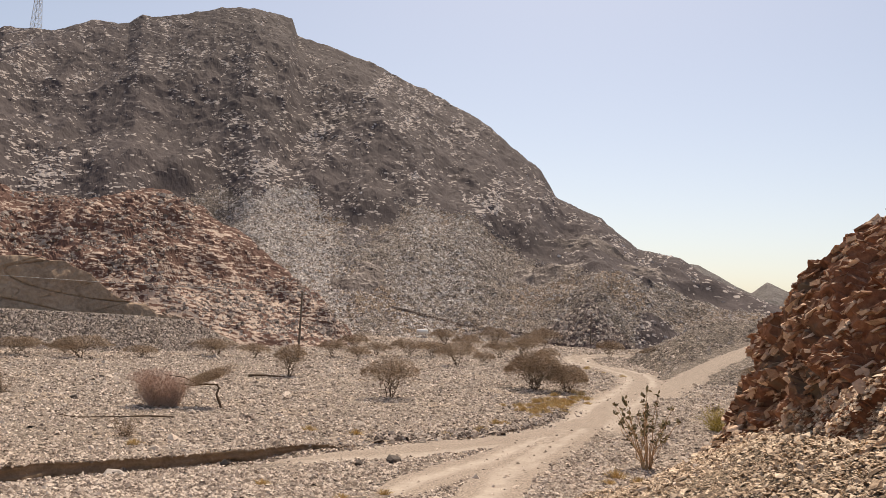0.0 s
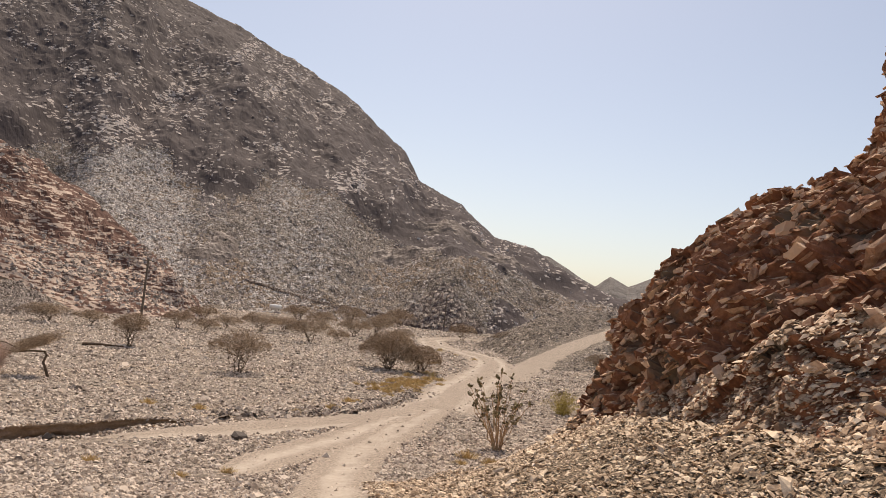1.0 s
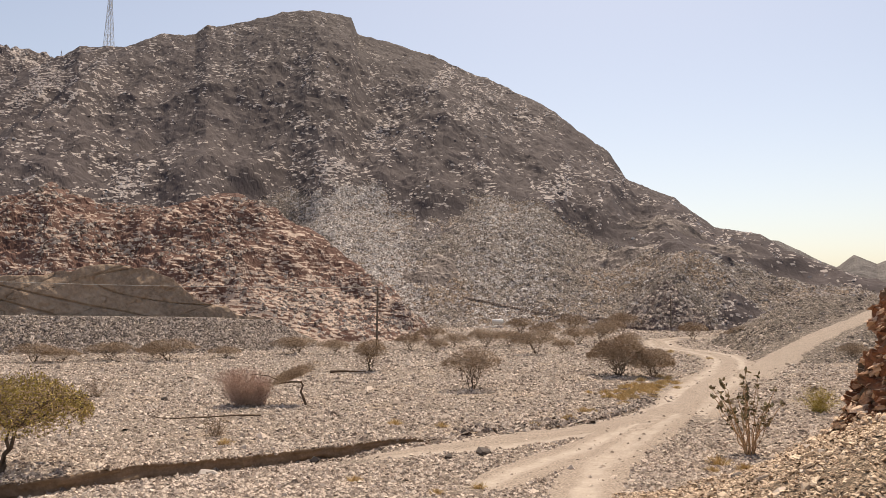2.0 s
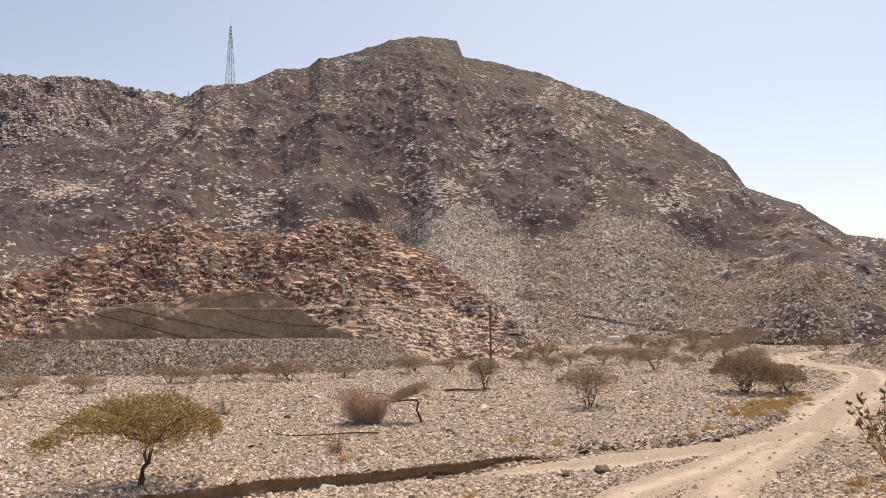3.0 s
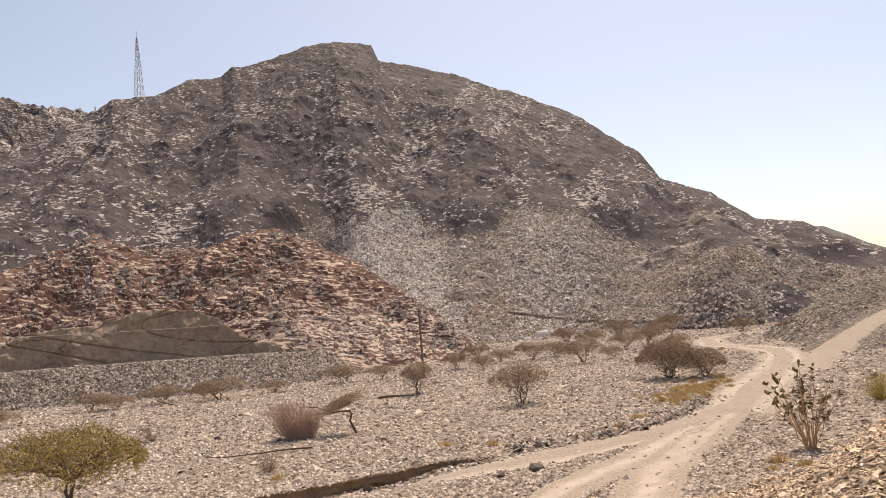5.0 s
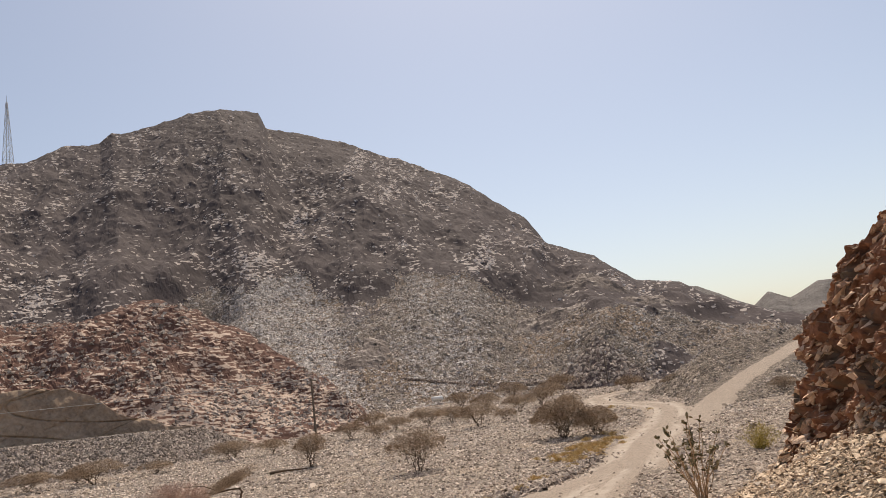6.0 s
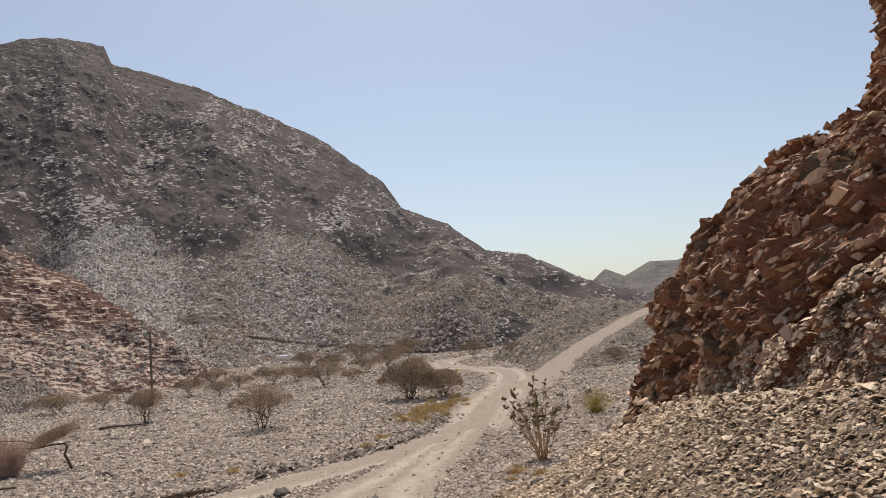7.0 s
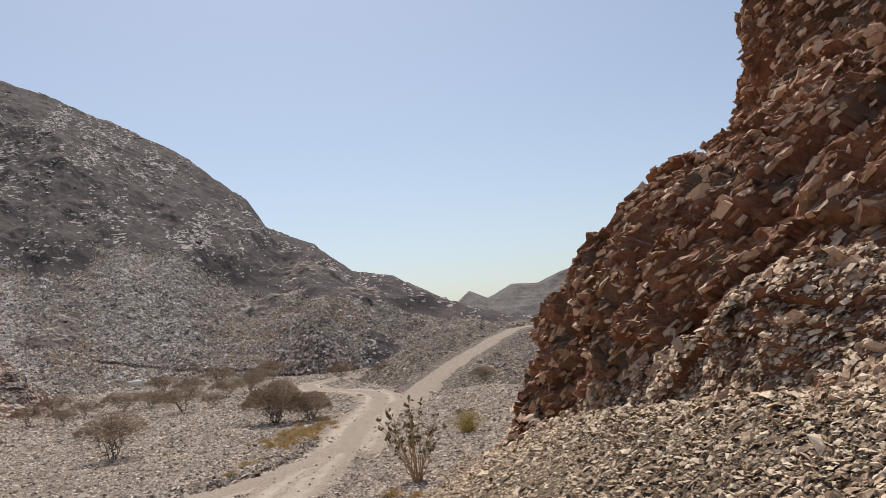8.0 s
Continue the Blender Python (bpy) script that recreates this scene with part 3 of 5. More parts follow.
def store_pale(mesh, values):
    mesh.attributes.new("pale", "FLOAT", "POINT").data.foreach_set("value", values.astype(np.float32).ravel())


mountain_mesh = grid_mesh("main_mountain", mx_, my_, mz_, M_MOUNTAIN, False, True)
mountain_mesh.materials.append(M_TALUS)
cl = mcliff + 0.05 * fbm(mx_ * 0.07, my_ * 0.05, octaves=3, seed=41) + 0.02 * vnoise(mx_ * 0.5, my_ * 0.4)
mountain_mesh.polygons.foreach_set("material_index", (cl[:-1, :-1] < 0.035).astype(np.int32).ravel())
mfield = 0.68 * debris_sunlit_field(mx_, my_, mz_)
maz = np.degrees(np.arctan2(mx_, my_))
# the light fan of loose talus below the dark wall
fan = smooth(-17, -14, maz) * (1 - smooth(-9.5, -6.5, maz + 0.06 * (np.hypot(mx_, my_) - 130))) + 0.5 * smooth(-4, -2, maz) * (1 - smooth(1, 4, maz))
store_pale(mountain_mesh, np.where(cl < 0.035, 0.1 + 0.7 * fan, mfield))
main_mountain_ob = tagged(new("mountain", mountain_mesh), "dark brown rocky mountain above pale grey talus slopes", "mountain", kind="structure")


def back_mountain():
    az, r = np.linspace(-62, -22, 330), np.linspace(230, 480, 120)
    A, R0 = np.meshgrid(az, r, indexing="ij")
    top = height_at(np.interp(az, [-62, -52, -44, -37.5, -33.5, -31.5, -27, -22], [12, 14.6, 15.6, 15.9, 15.6, 15.1, 13, 10]), 380.0)
    rise = np.clip((R0 - 235) / 145, 0, 1)
    back = np.clip((R0 - 380) / 100, 0, 1)
    x, y = polar(A, R0)
    z = -2 + (top[:, None] + 2) * (0.7 * rise + 0.3 * smooth(0, 1, rise)) - 60 * back
    m = smooth(0, 0.2, rise) * (1 - 0.8 * smooth(0.75, 1, rise))
    z = z + m * (7 * ridged(x * 0.02, y * 0.014, octaves=3, seed=15)) + smooth(0, 0.2, rise) * (1.6 * ridged(x * 0.12, y * 0.12, octaves=4, seed=16))
    return x, y, z


ridge_xyz = back_mountain()
ridge_mesh = grid_mesh("mountain_back", *ridge_xyz, M_MOUNTAIN, False, True)
store_pale(ridge_mesh, 0.12 + 0.8 * debris_sunlit_field(ridge_xyz[0] * 1.4, ridge_xyz[1] * 1.2, ridge_xyz[2]))
far_ridge = structure("mountain_back", ridge_mesh, "brown rocky ridge behind the main mountain", "mountain")


def red_hill():
    az, r = np.linspace(-62, -5.5, 620), np.r_[np.linspace(69, 104, 190), np.linspace(105, 140, 14)]
    A, R0 = np.meshgrid(az, r, indexing="ij")
    el = np.interp(az, [-62, -50, -43.7, -39.7, -37.7, -34.7, -31.9, -29.3, -25.9, -22.7, -20.3, -17.4, -14.9, -12.5, -9.6, -8, -6.7, -5.5], [3, 1.6, 1.9, 3.6, 4.7, 6.4, 7.5, 6.4, 6.0, 6.5, 6.9, 6.1, 4.9, 3.0, 1.0, -0.4, -1.6, -4])
    rr = np.interp(az, [-62, -40, -20, -13, -8, -5], [101, 99, 96, 90, 82, 80])
    foot = np.interp(az, [-62, -44, -41, -18, -12, -5], [82, 77, 74, 73, 71, 70])
    top = height_at(el, rr)
    fz = np.interp(az, [-62, -20, -15, -5], [2.4, 2.4, 0.2, -2.5])
    rise = np.clip((R0 - foot[:, None]) / (rr - foot)[:, None], 0, 1)
    back = np.clip((R0 - rr[:, None]) / 40, 0, 1)
    x, y = polar(A, R0)
    z = fz[:, None] + (top - fz)[:, None] * (0.75 * rise + 0.25 * smooth(0, 1, rise)) - (top[:, None] + 3) * back
    z = z - np.clip(foot[:, None] - R0, 0, 9) * 0.9
    m = smooth(0, 0.12, rise) * (1 - 0.55 * smooth(0.7, 1, rise))
    m = m * (1 - 0.6 * smooth(-23, -14, A) * smooth(0.75, 0.45, rise))
    z = z + m * (1.1 * ridged(x * 0.06, y * 0.05, octaves=2, seed=51) + 0.8 * ridged(x * 0.2, y * 0.16, octaves=3, seed=52))
    # tilted beds break the slope into ledges
    bed = z * 2.2 + x * 0.42 + 1.3 * fbm(x * 0.13, y * 0.13, octaves=3, seed=7)
    step = bed - np.floor(bed)
    z = z + m * 0.26 * (0.75 + 0.4 * vnoise(x * 0.11, y * 0.11, seed=57)) * (smooth(0.55, 0.95, step) - step) + m * (0.28 * fbm(x * 0.7, y * 0.7, octaves=3, seed=53) + 0.3 * (hashed(np.floor(x * 0.9), np.floor(bed), np.floor(y * 0.7), 6) - 0.5))
    # treads painted pale: sunlit tops and debris, most low on the flank
    low = smooth(3.5, -1.0, np.degrees(np.arctan2(z - 3.9, R0))) * smooth(-27, -17, A)
    slab = hashed(np.floor(x * 0.75 + 0.5 * vnoise(x * 0.5, bed, seed=59)), np.floor(bed), np.floor(y * 0.25), 18)
    thin = bed * 2.2 + 0.3 * vnoise(x * 0.4, y * 0.4, seed=60)
    thin_slab = hashed(np.floor(x * 1.3), np.floor(thin), np.floor(y * 0.3), 19)
    share = 0.6 + 0.35 * vnoise(x * 0.12, z * 0.2, seed=61) + 0.35 * low
    tread = np.exp(-((step - 0.4) / 0.24) ** 2) * (slab < share) + 0.8 * np.exp(-((thin - np.floor(thin) - 0.45) / 0.24) ** 2) * (thin_slab < 0.45 * share)
    pale = 0.74 * np.minimum(tread, 1.0) * (1 - 0.5 * smooth(0.85, 1.0, rise)) + 0.22 * low
    return x, y, z, pale


hx_, hy_, hz_, hpale = red_hill()
hill_mesh = grid_mesh("red_hill", hx_, hy_, hz_, M_REDHILL, False, True)
store_pale(hill_mesh, hpale)
redhill = structure("red_hill", hill_mesh, "reddish-brown hill of broken tilted rock beds", "hill")


def embankment():
    az, r = np.linspace(-75, -13.5, 420), np.r_[np.linspace(52, 74, 170), np.linspace(74.5, 80, 6)]
    A, R0 = np.meshgrid(az, r, indexing="ij")
    foot = np.interp(az, [-75, -43, -36, -29, -21, -15, -13], [78, 66, 60, 57.5, 57, 62, 64]) + 0.5 * vnoise(az * 0.6, 4.4)
    high = np.interp(az, [-75, -43.6, -36.9, -21.4, -17.7, -14.6, -13.5], [2.7, 2.55, 2.45, 2.2, 1.9, 0.2, -0.6])
    x, y = polar(A, R0)
    z = -0.4 + (high[:, None] + 0.4) * np.clip((R0 - foot[:, None]) / 5.2, 0, 1) + 0.0 * R0
    lump = smooth(0, 0.5, (R0 - foot[:, None])) * (1 - smooth(5.4, 6.5, R0 - foot[:, None]))
    z = z + lump * (0.07 * fbm(x * 1.2, y * 1.2, octaves=3, seed=61) + 0.12 * (hashed(np.floor(x * 2.4), np.floor(y * 2.4), np.floor(x * 0), 8) - 0.5))
    z = z + 0.22 * np.clip(vnoise(x * 0.9, y * 0.9, seed=66), 0, 1) * np.exp(-((R0 - foot[:, None] - 5.6) / 0.7) ** 2)
    return x, y, z


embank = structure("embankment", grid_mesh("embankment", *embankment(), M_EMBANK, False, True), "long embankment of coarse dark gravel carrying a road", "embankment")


def cut_face():
    az, v = np.linspace(-41.5, -17.8, 420), np.linspace(0, 1, 90)
    A, V = np.meshgrid(az, v, indexing="ij")
    top = height_at(np.interp(az, [-41.5, -38, -36.3, -33, -31.4, -28.5, -26, -24.4, -22.9, -20.1, -17.8], [-0.9, 0.5, 1.1, 1.3, 1.7, 2.2, 2.0, 1.3, 0.0, -1.0, -1.6]), 72.5) + 0.2 * vnoise(az * 1.3, 2.0)
    base = np.interp(az, [-41.5, -22, -17.8], [2.2, 2.1, 1.0])[:, None]
    up = np.clip(V / 0.82, 0, 1)
    over = np.clip((V - 0.82) / 0.18, 0, 1)
    x, y = polar(A, 71.2 + 1.5 * up * (top[:, None] - base) / 4 + 7.5 * over)
    z = base + np.maximum(top[:, None] - base, 0.05) * up - 0.5 * over
    crack = np.abs(vnoise(A * 0.18 + z * 0.55, z * 0.3 - A * 0.10, seed=71))
    crack_b = np.abs(vnoise(A * 0.55 - z * 1.1, z * 0.2 + A * 0.15, seed=74))
    push = 0.35 * fbm(A * 0.6, z * 0.5, octaves=4, seed=72) + 0.12 * fbm(A * 3, z * 2, octaves=2, seed=75)
    push = -(0.6 * push - 0.22 * (1 - smooth(0, 0.035, crack)) - 0.18 * (1 - smooth(0, 0.03, crack_b)))
    px, py = polar(A, 1.0)
    return x + px * push, y + py * push, z


cut = structure("rock_cut", grid_mesh("rock_cut", *cut_face(), M_CUT, True, True), "smooth tan road cut in rock with dark cracks", "rock face")


def mound(cx, cy, rx, ry, high, seed, n=110, turn=0.0, rough=0.25, round_top=1.0):
    u = np.linspace(-1.25, 1.25, n)
    U, V = np.meshgrid(u, u, indexing="ij")
    x, y = cx + rx * (U * math.cos(turn) - V * math.sin(turn)), cy + ry * (U * math.sin(turn) + V * math.cos(turn))
    d = np.sqrt(U * U + V * V) + 0.12 * vnoise(U * 2.5, V * 2.5, seed=seed)
    z = high * (1 - d ** round_top)
    z = np.maximum(z, -1.2)
    z = z + smooth(-1, 0.5, z) * rough * (1.6 * ridged(x * 0.35, y * 0.35, octaves=3, seed=seed) + 0.9 * (hashed(np.floor(x * 1.3), np.floor(y * 1.3), np.floor(x * 0), seed) - 0.5))
    return x, y, z


knoll = structure("knoll", grid_mesh("knoll", *mound(20.2, 104, 7.4, 7.4, 5.9, 81), M_KNOLL, False, False), "small purple-brown rocky knoll at the valley foot", "hill")


def ramp_fill():
    """The gravel fill that the climbing road lies on, with a spoil ridge along its far side."""
    q = spline(RAMP, 0.5)
    d = np.gradient(q[:, :2], axis=0)
    d /= np.linalg.norm(d, axis=1)[:, None]
    left = np.stack([-d[:, 1], d[:, 0]], 1)
    off = np.r_[np.linspace(-16, -1.7, 40), np.linspace(-1.2, 1.2, 5), np.linspace(1.7, 22, 90)]
    x, y = q[:, :1] + left[:, :1] * off, q[:, 1:2] + left[:, 1:] * off
    along = np.arange(len(q))[:, None] * 0.5
    z = q[:, 2:3] + 0 * x - 0.6 * (1 - smooth(5, 16, along))
    spoil = np.interp(along, [0, 15, 23, 33, 43, 55, 69], [-1.2, -1.2, 0.0, 0.9, 0.9, 0.6, 0.2])
    o = off[None] + 0 * x
    rise = spoil * smooth(1.9, 5.5, o)
    crest = np.interp(along, [0, 19, 31, 43, 69], [1.6, 1.8, 6.0, 7.5, 7.5])
    z = z + rise - np.clip(o - crest, 0, 99) * 0.52
    z = z - np.clip(-o - 2.2, 0, 99) * -0.10 * smooth(15, 29, along) - np.clip(-o - 1.6, 0, 1.5) * 0.25
    lump = smooth(1.6, 2.6, np.abs(o))
    z = z + lump * (0.22 * fbm(x * 0.8, y * 0.8, octaves=3, seed=91) + 0.14 * (hashed(np.floor(x * 2.8), np.floor(y * 2.8), np.floor(x * 0), 9) - 0.5))
    return x, y, np.maximum(z, -1.5)


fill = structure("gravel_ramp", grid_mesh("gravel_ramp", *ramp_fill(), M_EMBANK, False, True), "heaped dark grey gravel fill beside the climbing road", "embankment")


def far_hills():
    az, r = np.linspace(12, 62, 300), np.linspace(330, 760, 80)
    A, R0 = np.meshgrid(az, r, indexing="ij")
    top = height_at(np.interp(az, [12, 15.5, 18.4, 20.3, 21.9, 22.9, 24.2, 26, 28, 29.6, 36, 50, 62], [3.5, 4.3, 4.1, 3.0, 2.1, 2.9, 2.2, 3.1, 3.15, 3.8, 6, 8, 8]), 600.0)
    rise = np.clip((R0 - 350) / 250, 0, 1)
    back = np.clip((R0 - 600) / 160, 0, 1)
    x, y = polar(A, R0)
    z = -3 + (top[:, None] + 3) * rise - (top[:, None] + 5) * back + smooth(0, 0.3, rise) * (1 - 0.7 * smooth(0.7, 1, rise)) * 5 * ridged(x * 0.012, y * 0.012, octaves=4, seed=95)
    return x, y, z


hills = structure("hills_far", grid_mesh("hills_far", *far_hills(), M_FAR, False, True), "distant pale grey-brown hills closing the valley", "hill")


# ---- the rock outcrop beside the track ----
def outcrop_surface(y, v):
    """The hillside over the track. v: way up the profile in metres."""
    xb, zb = np.interp(y, FACE_Y, FACE_X), np.interp(y, FACE_Y, FACE_Z)
    top = np.interp(y, [-20, 6, 9, 10.9, 12.3, 14, 16, 18.5, 24, 40], [5.2, 5.1, 4.95, 4.85, 4.05, 2.6, 2.6, 2.9, 3.3, 3.6])
    shelf = np.interp(y, [-20, 10, 14, 15.5, 18, 40], [2.7, 2.6, 2.4, 1.6, 1.0, 1.0])
    crag = np.interp(y, [-20, 9, 12, 13.6, 14.8, 17, 40], [3.9, 3.95, 3.6, 2.4, 0.6, 0.3, 0.2])
    ks = np.array([-1.5, 0.0, 2.7, 7.5, 12.5, 24.0])
    lean = np.interp(y, [5, 8, 10.5, 12], [2.4, 1.8, 1.1, 1.0])
    xs = [xb - 1.2, xb, xb + lean, xb + 4.9, xb + 6.55, xb + 16]
    zs = [zb - 1.0, zb, top, top + shelf, top + shelf + crag, top + shelf + crag + 6]
    x, z = np.zeros_like(v), np.zeros_like(v)
    for a in range(5):
        f = np.clip((v - ks[a]) / (ks[a + 1] - ks[a]), 0, 1)
        on = (v >= ks[a]) if a else np.ones_like(v, bool)
        x = np.where(on, xs[a] + (xs[a + 1] - xs[a]) * f, x)
        z = np.where(on, zs[a] + (zs[a + 1] - zs[a]) * f, z)
    return x, z


def blocky(x, y, z, size, seed):
    """Steps of broken rock along tilted beds."""
    b = z * 0.82 + y * 0.42 - x * 0.38 + 0.12 * vnoise(x * 1.2, y * 1.2, z * 1.2, seed)
    c = y * 0.85 - z * 0.35
    return hashed(np.floor(c / size + 0.4 * vnoise(x, y, z, seed + 1)), np.floor(b / (size * 0.42)), np.floor(x / size), seed) - 0.5


def rubble_line(y):
    """How far up the face the loose debris reaches."""
    return np.interp(y, [3, 5, 6.5, 8, 9.5, 11, 14.5], [3.2, 2.4, 1.5, 0.85, 0.5, 0.28, 0.1])


OUT_Y = axis_steps([(-20, 0.6), (3, 0.2), (5, 0.048), (15, 0.048), (20, 0.12), (40, 0.8)])
OUT_V = axis_steps([(-1.5, 0.15), (0, 0.045), (3.2, 0.045), (7, 0.06), (13, 0.07), (24, 0.9)])


def outcrop():
    Y, V = np.meshgrid(OUT_Y, OUT_V, indexing="ij")
    x, z = outcrop_surface(Y, V)
    fade = smooth(-0.4, 0.3, V)
    big = 0.55 * fbm(x * 0.5, Y * 0.55, z * 0.55, 2, 101)
    rubble = smooth(0.5, -0.9, V - rubble_line(Y) - 0.8 * vnoise(x * 0.9, Y * 0.9, z * 0.9, 106))
    hard = 1 - 0.85 * rubble
    push = fade * (0.5 * big + 0.5 * big * hard - 0.24 + 0.2 * smooth(4, 8, V) + hard * (0.46 * blocky(x, Y, z, 0.95, 102) + 0.32 * blocky(x, Y, z, 0.45, 103) + 0.12 * blocky(x, Y, z, 0.22, 104) + 0.06 * blocky(x, Y, z, 0.12, 105)))
    x = x - push * 0.85
    z = z + push * 0.4
    return x, Y, z


OUT_XYZ = outcrop()
outcrop_mesh = grid_mesh("rock", *OUT_XYZ, M_OUTCROP, False, True)
rock_outcrop = tagged(new("rock_outcrop", outcrop_mesh), "jagged rust-brown schist outcrop of broken tilted slabs", "rock outcrop", kind="structure")


def height_on(ob, x, y):
    """The height of a mesh at a place."""
    hit = ob.ray_cast(Vector((x, y, 400)), Vector((0, 0, -1)))
    return hit[1].z if hit[0] else 0.0


M_CRAG = material("grey_brown_crag", [(0.10, 0.078, 0.068), (0.17, 0.138, 0.12), (0.28, 0.235, 0.205)], 0.2, 2.0, bump=0.9, bump_dist=0.4, tops=(0.40, 0.345, 0.30), tops_from=0.78, tops_to=0.95, clump=3)


def talus_crag(az, r, rx, ry, high, seed, label):
    """A dark rib of rock that breaks through the talus."""
    cx, cy = (float(v) for v in polar(az, r))
    x, y, z = mound(cx, cy, rx, ry, high, seed, 80, -radians(az) + 0.5, 0.16, 1.5)
    lie = np.array([height_on(main_mountain_ob, float(a), float(b)) for a, b in zip(x.ravel(), y.ravel())]).reshape(x.shape)
    return structure("crag", grid_mesh("crag", x, y, lie + np.maximum(z, -0.5) - 0.12 * high, M_CRAG, False), label, "rock outcrop")


bpy.context.view_layer.update()
talus_crag(-6.3, 113, 3.6, 2.2, 0.45, 111, "dark rock rib on the grey talus")
talus_crag(-5.2, 117, 1.8, 3.8, 0.4, 112, "dark rock rib on the grey talus")
talus_crag(7.8, 124, 5.4, 3.8, 0.9, 113, "dark blunt crag above the talus")
talus_crag(14.6, 128, 4.8, 3.8, 1.0, 114, "dark blunt crag above the talus")
talus_crag(11.0, 140, 7.0, 4.2, 1.0, 115, "dark blunt crag above the talus")



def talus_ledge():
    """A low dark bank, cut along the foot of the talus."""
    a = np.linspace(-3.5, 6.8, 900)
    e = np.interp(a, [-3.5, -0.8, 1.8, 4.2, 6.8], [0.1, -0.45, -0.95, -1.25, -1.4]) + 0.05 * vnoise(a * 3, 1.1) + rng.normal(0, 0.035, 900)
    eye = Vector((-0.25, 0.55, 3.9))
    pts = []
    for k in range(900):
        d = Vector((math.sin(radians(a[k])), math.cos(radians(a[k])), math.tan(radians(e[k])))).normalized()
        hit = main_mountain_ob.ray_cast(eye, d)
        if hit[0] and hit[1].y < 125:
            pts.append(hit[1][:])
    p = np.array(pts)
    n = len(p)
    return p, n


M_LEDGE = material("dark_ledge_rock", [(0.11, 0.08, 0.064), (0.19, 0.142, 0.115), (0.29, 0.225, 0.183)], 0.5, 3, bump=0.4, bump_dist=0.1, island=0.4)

# ---- loose rock of the outcrop ----
def bed_turns(n, spread, tumbled=0.15):
    """Slabs lie along the tilted beds, some tumbled."""
    m = euler_mats(rng.normal(0, spread, n), rng.normal(0, spread, n), rng.uniform(0, 2 * np.pi, n))
    up = np.array([-0.38, 0.42, 0.82])
    side = np.cross([0, 1, 0], up)
    side /= np.linalg.norm(side)
    bed = np.stack([side, np.cross(up, side), up], 1)
    m = np.einsum("ij,njk->nik", bed, m)
    loose = rng.random(n) < tumbled
    m[loose] = euler_mats(*rng.uniform(-1.2, 1.2, (3, n)))[loose]
    return m


def plate_variant(seed, wide, thick):
    """A broken plate of schist: an irregular outline, sharp edges, a slanted break."""
    r = np.random.default_rng(seed)
    k = int(r.integers(4, 6))
    a = np.arange(k) * 2 * np.pi / k + r.uniform(-0.35, 0.35, k) + r.uniform(0, 6.3)
    q = np.stack([0.62 * np.cos(a), 1.24 * wide * np.sin(a)], 1) * r.uniform(0.75, 1.1, (k, 1))
    lean = r.normal(0, 0.10, 2)
    low = np.c_[q * r.uniform(0.8, 1.0, (k, 1)), -0.5 * thick + 0.25 * thick * r.normal(0, 1, k)]
    top = np.c_[q * r.uniform(0.8, 1.05, (k, 1)) + lean, 0.5 * thick + 0.22 * thick * r.normal(0, 1, k)]
    f = [[k + 0, k + i, k + i + 1] for i in range(1, k - 1)] + [[0, i + 1, i] for i in range(1, k - 1)]
    for i in range(k):
        m = (i + 1) % k
        f += [[i, m, k + m], [i, k + m, k + i]]
    return np.r_[low, top], np.array(f)


SLABS = [plate_variant(200 + k, w, 0.8 * th) for k, (w, th) in enumerate([(0.38, 0.28), (0.30, 0.2), (0.42, 0.42), (0.26, 0.24), (0.45, 0.18), (0.33, 0.5), (0.28, 0.34), (0.40, 0.16), (0.36, 0.3), (0.24, 0.14)])]
slab_meshes = [raw_mesh("slab", v, f, M_SLAB) for v, f in SLABS]


def broken_face(y, v):
    """Places on the broken surface itself."""
    i, j = np.clip(np.searchsorted(OUT_Y, y), 0, len(OUT_Y) - 1), np.clip(np.searchsorted(OUT_V, v), 0, len(OUT_V) - 1)
    return np.stack([OUT_XYZ[0][i, j], y, OUT_XYZ[2][i, j]], 1)


def surface_points(n, ylo, yhi, vlo, vhi):
    y, v = rng.uniform(ylo, yhi, n), rng.uniform(vlo, vhi, n)
    return broken_face(y, v), v


def outcrop_rubble():
    p, v = surface_points(34000, 4.2, 19.5, -0.3, 13.5)
    p = p[(v > rubble_line(p[:, 1]) + 0.3 * vnoise(p[:, 1] * 2, v * 2)) | (rng.random(len(p)) < 0.12)]
    n = len(p)
    size = 0.05 + 0.23 * rng.random(n) ** 2.6
    p[:, 0] += rng.uniform(-0.03, 0.12, n)
    p[:, 2] += rng.uniform(-0.06, 0.02, n)
    return joined("broken_rock", SLABS, p, bed_turns(n, 0.18, 0.10), size, M_SLAB)


def lower_rubble():
    """Sunlit broken chips that lie on the foot of the face."""
    n = 42000
    y = 3.6 + 10.9 * rng.random(n) ** 1.4
    v = -0.4 + (rubble_line(y) + 0.7) * rng.random(n) ** 1.1
    p = broken_face(y, v) + np.stack([rng.uniform(-0.03, 0.06, n), np.zeros(n), rng.uniform(-0.03, 0.05, n)], 1)
    zero = np.zeros(n)
    m = euler_mats(zero, zero - 0.55, zero) @ euler_mats(rng.normal(0, 0.26, n), rng.normal(0, 0.26, n), rng.uniform(0, 6.3, n))
    return joined("rubble", FLAKES, p, m, 0.028 + 0.11 * rng.random(n) ** 4.0, M_RUBBLE)


part("broken_rock", outcrop_rubble(), rock_outcrop, "small broken schist pieces on the ledges", "stuff")

